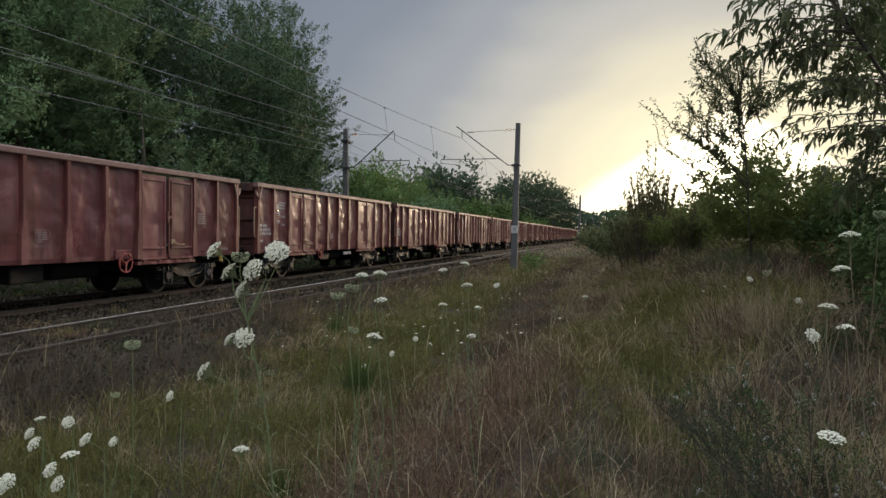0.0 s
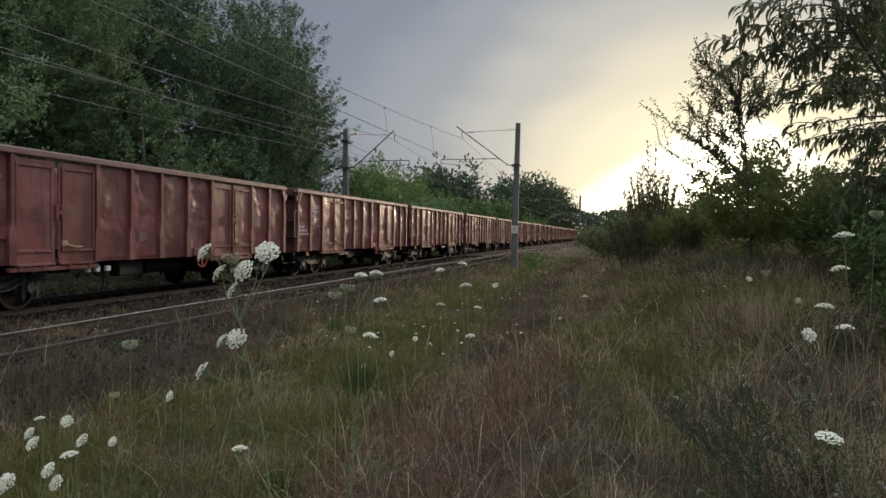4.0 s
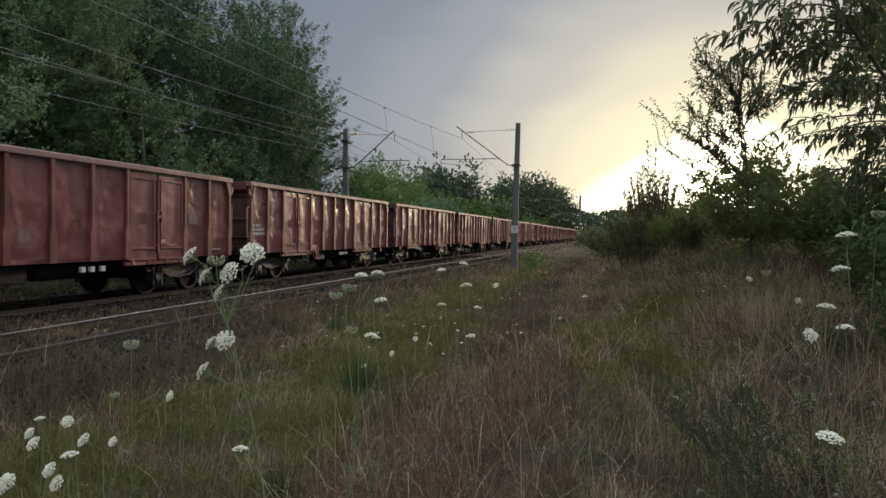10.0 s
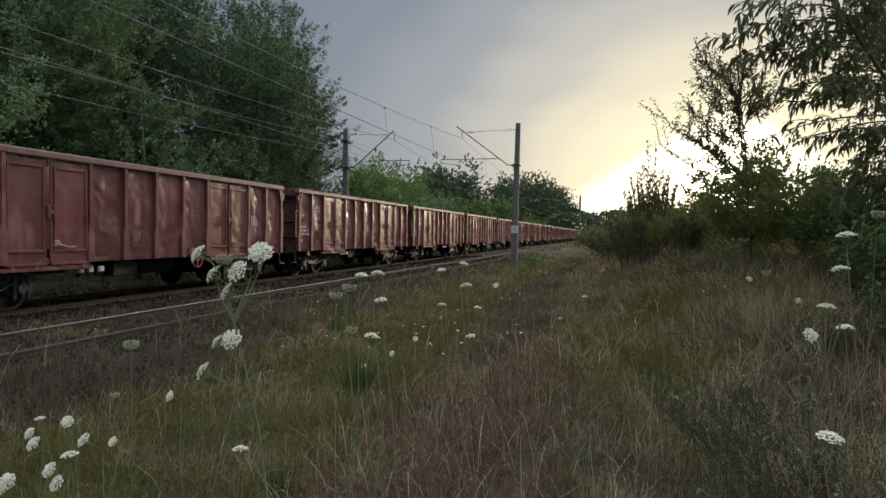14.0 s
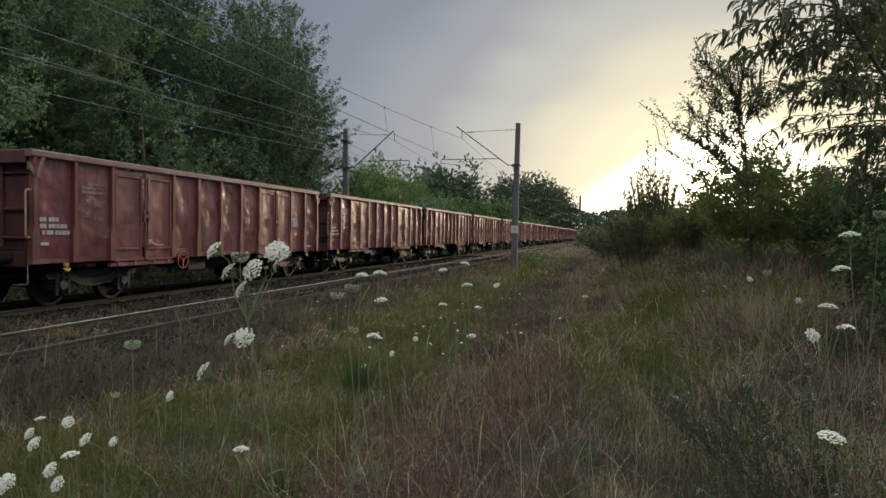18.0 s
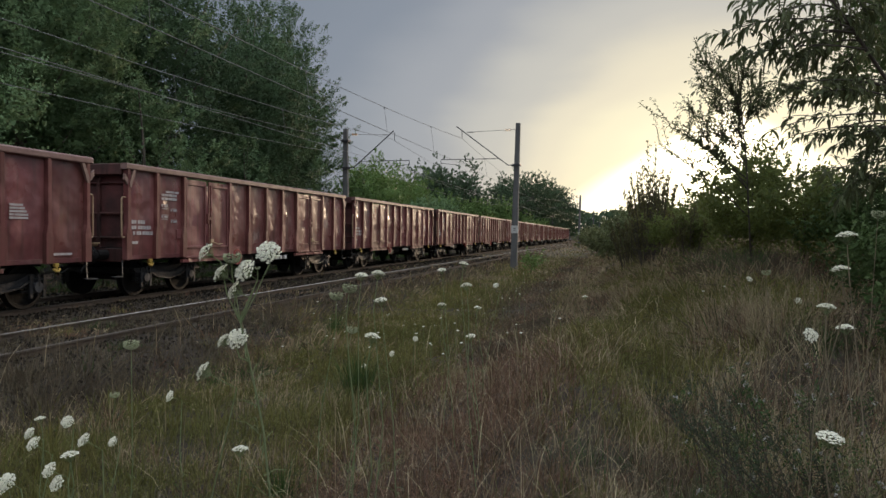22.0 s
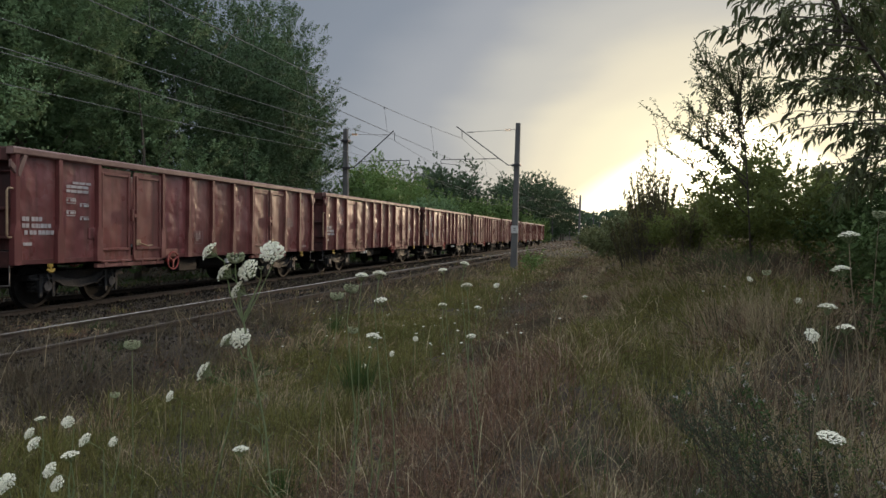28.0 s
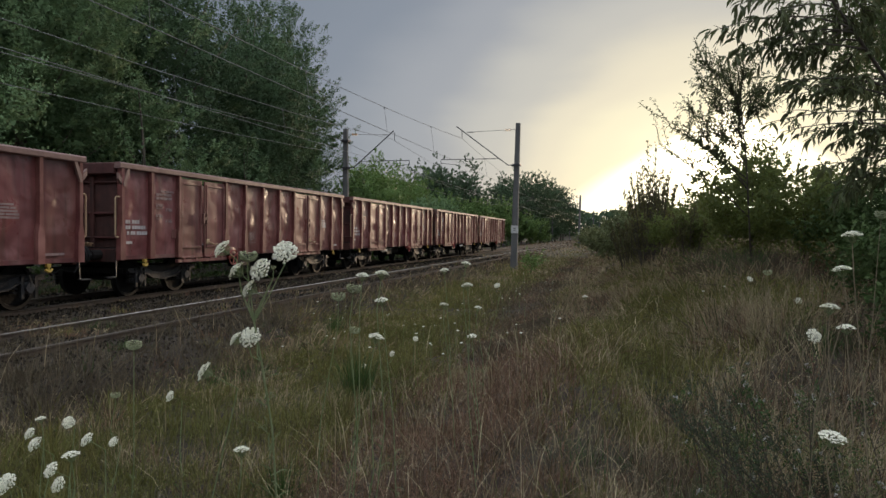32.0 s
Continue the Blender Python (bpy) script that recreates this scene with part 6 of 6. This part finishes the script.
def seed_weeds():
    """Bushy dried herbs with pale fluffy heads, close on the bank."""
    rng = np.random.default_rng(52)
    spots = [(0.62, 3.9), (0.85, 4.3), (1.05, 4.0), (0.72, 4.7), (1.2, 4.6), (0.95, 5.2), (1.35, 5.1), (0.55, 4.4), (1.5, 4.3), (1.15, 3.6), (0.8, 3.5)]
    for i, (x, y) in enumerate(spots):
        g = Vector((x, y, float(ground_z(x, y)) - 0.02))
        p = tagged(empty("dried_weed", g), "dried bushy weed with dark stems and pale fluffy heads", "weed", "dried weeds on the bank")
        bm = bmesh.new()
        tips = []
        lean = Vector((rng.uniform(-0.25, 0.05), rng.uniform(-0.1, 0.1), 0))
        h = rng.uniform(0.45, 0.65) if i % 3 == 0 else rng.uniform(0.65, 0.9)
        stem = [lean * (q * q) * h + Vector((0, 0, q * h)) for q in np.linspace(0, 1, 6)]
        tube(bm, stem, 0.0045, 5, 0.002)
        part("stem", bm, M["twig"], p)
        for k in range(16):
            q = rng.uniform(0.25, 1.0)
            b = lean * (q * q) * h + Vector((0, 0, q * h))
            a = rng.uniform(0, 6.3)
            e = b + Vector((math.cos(a) * 0.16 * (1.3 - q), math.sin(a) * 0.16 * (1.3 - q), rng.uniform(0.05, 0.16)))
            bm = bmesh.new()
            tube(bm, [b, b.lerp(e, 0.5) - Vector((0, 0, 0.015)), e], 0.002, 4, 0.001)
            part("twig", bm, M["twig"], p)
            tips += [b.lerp(e, f) for f in (0.6, 0.8, 1.0)]
        c = np.repeat(np.array(tips), 9, 0) + rng.normal(size=(len(tips) * 9, 3)) * 0.017
        v, f = leaf_quads(rng, c, 0.016, None, 0.0, 0.5)
        link("leaf", quads("leaf", v, f), M["lush" if i % 3 else "olive"], p)["kind"] = "stuff"
        c = np.repeat(np.array(tips[2::3][:5]), 10, 0) + rng.normal(size=(len(tips[2::3][:5]) * 10, 3)) * 0.007
        v, f = leaf_quads(rng, c, 0.014, None, -0.2, 0.6)
        link("seed_head", quads("seed_head", v, f), M["fluff"], p, "pale fluffy seed heads")["kind"] = "stuff"


seed_weeds()
green_clumps()
# ---- wild carrots ----
# umbels: place, width, kind (0 level, 1 turned to the path, 2 closed, 3 leaning away)
LEFT_FLOWERS = [
    (-3.81, 3.79, 0.31, 0.066, 0),
    (-3.08, 3.26, 0.49, 0.066, 1),
    (-3.30, 3.21, 0.42, 0.066, 1),
    (-2.62, 2.57, 0.61, 0.066, 1),
    (-2.49, 2.74, 0.59, 0.066, 1),
    (-2.19, 2.33, 0.67, 0.066, 0),
    (-2.45, 2.49, 0.53, 0.066, 1),
    (-2.41, 2.49, 0.47, 0.066, 1),
    (-2.44, 2.26, 0.56, 0.066, 1),
    (-3.32, 3.91, 0.16, 0.066, 1),
    (-3.46, 3.16, 0.09, 0.066, 1),
]
MID_FLOWERS = [
    (-1.76, 2.63, 0.99, 0.086, 3),
    (-2.48, 3.06, 1.01, 0.072, 2),
    (-4.10, 4.85, 0.22, 0.072, 2),
    (-3.04, 4.14, 0.44, 0.072, 1),
    (-1.70, 2.84, 0.58, 0.072, 0),
    (-3.46, 5.42, -0.34, 0.072, 2),
    (-5.42, 6.63, -1.27, 0.072, 1),
    (-5.90, 7.33, -0.74, 0.072, 1),
    (-1.10, 3.00, 1.12, 0.072, 0),
    (-1.31, 3.70, 1.22, 0.072, 0),
    (-1.56, 3.64, 1.25, 0.072, 2),
]
VERGE_FLOWERS = [
    (-1.32, 3.26, 1.33, 0.070, 2),
    (-1.38, 3.57, 1.37, 0.070, 0),
    (-1.18, 3.30, 1.40, 0.070, 0),
    (-1.74, 4.34, 0.95, 0.070, 2),
    (-2.66, 7.93, 0.12, 0.070, 1),
    (-1.07, 5.11, 0.82, 0.070, 0),
    (-1.29, 5.06, 1.06, 0.070, 0),
    (-0.89, 4.09, 1.29, 0.070, 0),
    (-1.13, 5.11, 1.38, 0.070, 0),
    (-1.38, 5.40, 1.31, 0.070, 0),
    (-1.26, 6.31, 0.91, 0.070, 0),
    (-4.57, 7.43, -0.56, 0.070, 1),
    (-3.22, 8.43, -0.16, 0.068, 1),
    (-2.56, 8.61, 0.21, 0.068, 1),
    (-1.42, 8.26, 0.98, 0.070, 1),
]
BANK_FLOWERS = [
    (1.06, 3.55, 1.62, 0.085, 0),
    (1.10, 3.78, 1.45, 0.085, 0),
    (1.07, 3.88, 1.25, 0.085, 0),
    (1.20, 4.66, 1.00, 0.085, 1),
    (1.25, 4.19, 1.11, 0.085, 0),
    (0.88, 3.10, 0.78, 0.101, 0),
    (1.92, 5.74, 1.80, 0.085, 2),
    (2.23, 9.29, 0.82, 0.085, 1),
    (1.74, 9.72, 1.05, 0.075, 1),
    (1.58, 7.89, 1.24, 0.085, 2),
    (-0.38, 9.18, 0.79, 0.075, 0),
]
CARROT = [
    (-1.472, 2.719, 1.523, 0.115, 1),
    (-1.742, 2.651, 1.525, 0.095, 3),
    (-1.630, 2.679, 1.503, 0.080, 2),
    (-1.575, 2.691, 1.441, 0.115, 1),
    (-1.677, 2.665, 1.430, 0.095, 3),
    (-1.618, 2.678, 1.353, 0.095, 3),
    (-1.520, 2.706, 1.454, 0.023, 2),
    (-1.605, 2.677, 1.140, 0.100, 1),
    (-1.665, 2.661, 1.129, 0.075, 3),
]


def umbel(bm, size, kind, rng):
    """A flat dome of floret clusters on rays that meet at the stem's end; built round the origin, facing +z. Returns the rays' mesh."""
    rays = bmesh.new()
    foot = Vector((0, 0, -size * 0.42))
    n = 105 if size > 0.06 else 40
    for i in range(n):
        q = math.sqrt((i + 0.5) / n)
        a = i * 2.39996 + rng.uniform(-0.2, 0.2)
        r = size * 0.47 * q * rng.uniform(0.92, 1.06)
        z = size * 0.20 * (1 - q * q) + rng.uniform(-0.012, 0.012) * size * 4
        if kind == 2:
            phi = q * q * 2.05
            z, r = -size * 0.38 * math.cos(phi), size * 0.46 * math.sin(phi)
        c = Vector((r * math.cos(a), r * math.sin(a), z))
        s = size * (0.068 if n == 105 else 0.10) * rng.uniform(0.8, 1.25) * (1.5 if kind == 2 else 1.0)
        # a little cushion with a notched edge
        k = 6
        ring = []
        for j in range(k):
            e = s * (1.0 if j % 2 else 0.72) * rng.uniform(0.85, 1.1)
            b = 2 * math.pi * j / k + a
            ring.append(bm.verts.new(c + Vector((e * math.cos(b), e * math.sin(b), -s * 0.12))))
        topv = bm.verts.new(c + Vector((0, 0, s * 0.35)))
        low = bm.verts.new(c - Vector((0, 0, s * 0.4)))
        for j in range(k):
            bm.faces.new((ring[j], ring[(j + 1) % k], topv))
            bm.faces.new((ring[(j + 1) % k], ring[j], low))
        if i % 3 == 0:
            tube(rays, [foot, c * 0.55 + foot * 0.45 + Vector((c.x, c.y, 0)) * 0.12, c - Vector((0, 0, s * 0.3))], size * 0.008, 3)
    return rays


def make_umbel(parent, rel, size, kind, rng):
    bm = bmesh.new()
    rays = umbel(bm, size, kind, rng)
    ob = part("umbel", bm, M["bud" if kind == 2 else "petal"], parent, "closed green umbel" if kind == 2 else "white flat umbel of tiny florets")
    ob["kind"] = "stuff"
    part("ray", rays, M["stem"], ob)["kind"] = "stuff"
    ob.location = rel
    tilt = {0: rng.uniform(4, 12), 1: rng.uniform(48, 68), 2: rng.uniform(0, 12), 3: rng.uniform(48, 62)}[kind]
    turn = {0: rng.uniform(0, 360), 1: rng.uniform(-25, 25), 2: rng.uniform(0, 360), 3: rng.uniform(-75, -45)}[kind]
    ob.rotation_euler = Euler((radians(tilt), 0, 0)).to_matrix().to_4x4().to_euler()
    ob.rotation_euler = (Matrix.Rotation(radians(turn), 4, "Z") @ Matrix.Rotation(radians(tilt), 4, "X")).to_euler()
    up = Matrix.Rotation(radians(turn), 4, "Z") @ Matrix.Rotation(radians(tilt), 4, "X") @ Vector((0, 0, 1))
    return Vector(rel) - up * size * 0.42, up


SWAY = []


def single_flower(x, y, z, size, kind, rng, group, dry=False):
    size *= 1.12
    g = Vector((x + rng.uniform(-0.16, 0.16), y + rng.uniform(-0.05, 0.15), 0))
    g.z = float(ground_z(g.x, g.y)) - 0.02
    p = tagged(empty("wild_carrot", g), "wild carrot with a closed green umbel standing in the grass" if kind == 2 else "white wild carrot flower on a thin stem standing in the grass", "wildflower", group)
    rel = Vector((x, y, z)) - g
    foot, up = make_umbel(p, rel, size, kind, rng)
    bm = bmesh.new()
    m = foot * 0.5 + Vector((rng.uniform(-0.06, 0.06), rng.uniform(-0.03, 0.03), 0))
    k = foot - up * 0.10 * foot.z
    tube(bm, [(0, 0, 0), m, k, foot], 0.0034, 5, 0.0022)
    part("stem", bm, M["drystem" if dry else "stem"], p)
    if rng.random() < 0.8:
        bm = bmesh.new()
        for _ in range(10):
            b = m * rng.uniform(0.3, 0.9)
            e = b + Vector((rng.uniform(-0.07, 0.07), rng.uniform(-0.05, 0.05), rng.uniform(-0.01, 0.05)))
            tube(bm, [b, b.lerp(e, 0.5) + Vector((0, 0, 0.012)), e], 0.0022, 3, 0.0008)
        part("leaf", bm, M["stem"], p)["kind"] = "stuff"
    SWAY.append((p, g.copy(), rel.z))
    return p


def make_flowers():
    rng = random.Random(5)
    for rows, group, dry in ((LEFT_FLOWERS, "wild carrots in the verge", False), (MID_FLOWERS, "wild carrots in the verge", False), (VERGE_FLOWERS, "wild carrots in the verge", False), (BANK_FLOWERS, "wild carrots on the bank", True)):
        for r in rows:
            single_flower(*r, rng, group, dry)


make_flowers()


def tall_carrot():
    """The tall branching plant close to the camera."""
    rng = random.Random(8)
    g = Vector((-1.40, 2.71, float(ground_z(-1.40, 2.71)) - 0.02))
    p = tagged(empty("wild_carrot", g), "tall branching wild carrot with several white umbels", "wildflower")
    fork, low = Vector((-1.591, 2.682, 1.205)) - g, Vector((-1.552, 2.688, 1.035)) - g
    bm = bmesh.new()
    tube(bm, [(0, 0, 0), (Vector((-1.491, 2.696, 0.735)) - g), low, fork], 0.0046, 6, 0.0038)
    part("stem", bm, M["stem"], p)
    for i, (x, y, z, s, k) in enumerate(CARROT):
        foot, up = make_umbel(p, Vector((x, y, z)) - g, s, k, rng)
        start = fork if i < 7 else (low if i < 9 else low * 0.9)
        bm = bmesh.new()
        tube(bm, [start, start.lerp(foot, 0.5) + Vector((0, 0, -0.02)), foot - up * 0.04, foot], 0.0032, 5, 0.0026)
        part("branch", bm, M["stem"], p)
    bm = bmesh.new()
    for _ in range(26):
        b = low * rng.uniform(0.45, 1.0)
        e = b + Vector((rng.uniform(-0.1, 0.1), rng.uniform(-0.08, 0.08), rng.uniform(0.0, 0.07)))
        tube(bm, [b, b.lerp(e, 0.5) + Vector((0, 0, 0.015)), e], 0.0026, 3, 0.0008)
    part("leaf", bm, M["stem"], p)["kind"] = "stuff"
    return p, g.copy()


TALL, TALL_AT = tall_carrot()


def meadow_dots():
    """Small white heads scattered through the verge."""
    rng = np.random.default_rng(77)
    x, y, r = scatter(rng, 2400, 5.0, 40, 1.0)
    tk, vg, rs, tl, bk, n1 = zones(x, y)
    keep = rng.random(len(x)) < np.clip(vg * 0.24 * (vnoise(x, y, 2.2, 9) > 0.45) + 0.015 * bk + 0.30 * np.exp(-((x + 2.5) / 1.1) ** 2) * (y > 8) * (y < 30), 0, 1) * (y > 7.5)
    x, y = x[keep], y[keep]
    for i in range(len(x)):
        q = random.Random(i)
        z = float(ground_z(x[i], y[i])) + q.uniform(0.25, 0.55)
        s = q.uniform(0.03, 0.05)
        g = Vector((x[i], y[i], float(ground_z(x[i], y[i])) - 0.02))
        p = tagged(empty("meadow_flower", g), "small white meadow flower in the grass", "wildflower", "small white meadow flowers")
        bm = bmesh.new()
        h = z - g.z
        for j in range(7):
            a = j * 0.9
            c = Vector((s * 0.3 * math.cos(a), s * 0.3 * math.sin(a), h)) if j else Vector((0, 0, h + s * 0.08))
            tube(bm, [c, c + Vector((0, 0, s * 0.12))], s * 0.22, 5, s * 0.12)
        part("bloom", bm, M["petal"], p)
        bm = bmesh.new()
        tube(bm, [(0, 0, 0), (q.uniform(-0.02, 0.02), 0, h * 0.5), (0, 0, h)], 0.003, 4, 0.002)
        part("stem", bm, M["stem"], p)


meadow_dots()
# ---- what moves ----
# lean of the tall carrot in the wind, degrees, every half second within the stretches
GUST_A = (0.7, 0.6, -0.1, -0.1, -0.8, -2.1, -2.4, -1.2)
GUST_B = (-0.5, 0.7, 0.3, 0.0, 0.3, 0.0, -0.8, -0.1, -0.8, -3.4, -0.7, -1.6, -2.1, 1.0, -0.1, 1.3, -0.3, -2.0, -1.0)
GUST_C = (-1.6, 0.9, 3.6, 0.7, 1.0, 0.7, 0.6, 1.4, 0.3, 0.3, -0.7, -0.7, -1.2, 0.0, 1.6, 1.3, 0.9, 1.4, 0.7)
GUST_D = (0.3, -0.1, 0.2, 0.9, 0.3, -0.3, -0.8, -0.3, 0.3, 2.0)
WIND = [(t0 + 0.5 * i, a) for t0, row in ((0, GUST_A), (5.5, GUST_B), (16.5, GUST_C), (27.5, GUST_D)) for i, a in enumerate(row)]
# rise of the overhanging branches, degrees
LIFT = [(0, 0.9), (1, -0.8), (2, -2.0), (2.5, -3.2), (3.5, -1.6), (6, 0.0), (7, -1.2), (8, -2.4), (9, -1.2), (10, 0.4), (11, -0.4), (12, -0.3), (13, -0.3), (14, -0.2), (17, 1.0), (18, 0.8), (19, 0.4),
        (20, 0.2), (21, 0.4), (22, 0.8), (23, 1.1), (24, 1.8), (25, 1.6), (28, 1.8), (29, 1.9), (30, 2.6), (31, 3.0), (32, 2.0)]


def motions():
    for n, w in WAGONS:
        walk(w, [(t, pose(FAR, lead(t, n), 0)) for t in range(0, 33, 2)])
    walk(TALL, [(t, pose(*TALL_AT, 0, a * 1.0, 0)) for t, a in WIND])
    for i, (p, at, h) in enumerate(SWAY):
        k = 0.45 * (0.6 + 0.4 * math.sin(i * 2.1))
        rows = [(t, pose(*at, 0.4 * k * a * math.sin(i), k * a * (1 if t % 1 else 0.8), 0)) for t, a in WIND[::2] + WIND[-1:] * (len(WIND) % 2 == 0)]
        walk(p, rows)
    for ob, at, i in BRANCH:
        k = 0.55 + 0.45 * math.sin(i * 1.7 + 1.4) ** 2
        walk(ob, [(t, pose(*at, 0.6 * a * math.sin(i * 0.9), 2.0 * a * k, 0)) for t, a in LIFT])


motions()
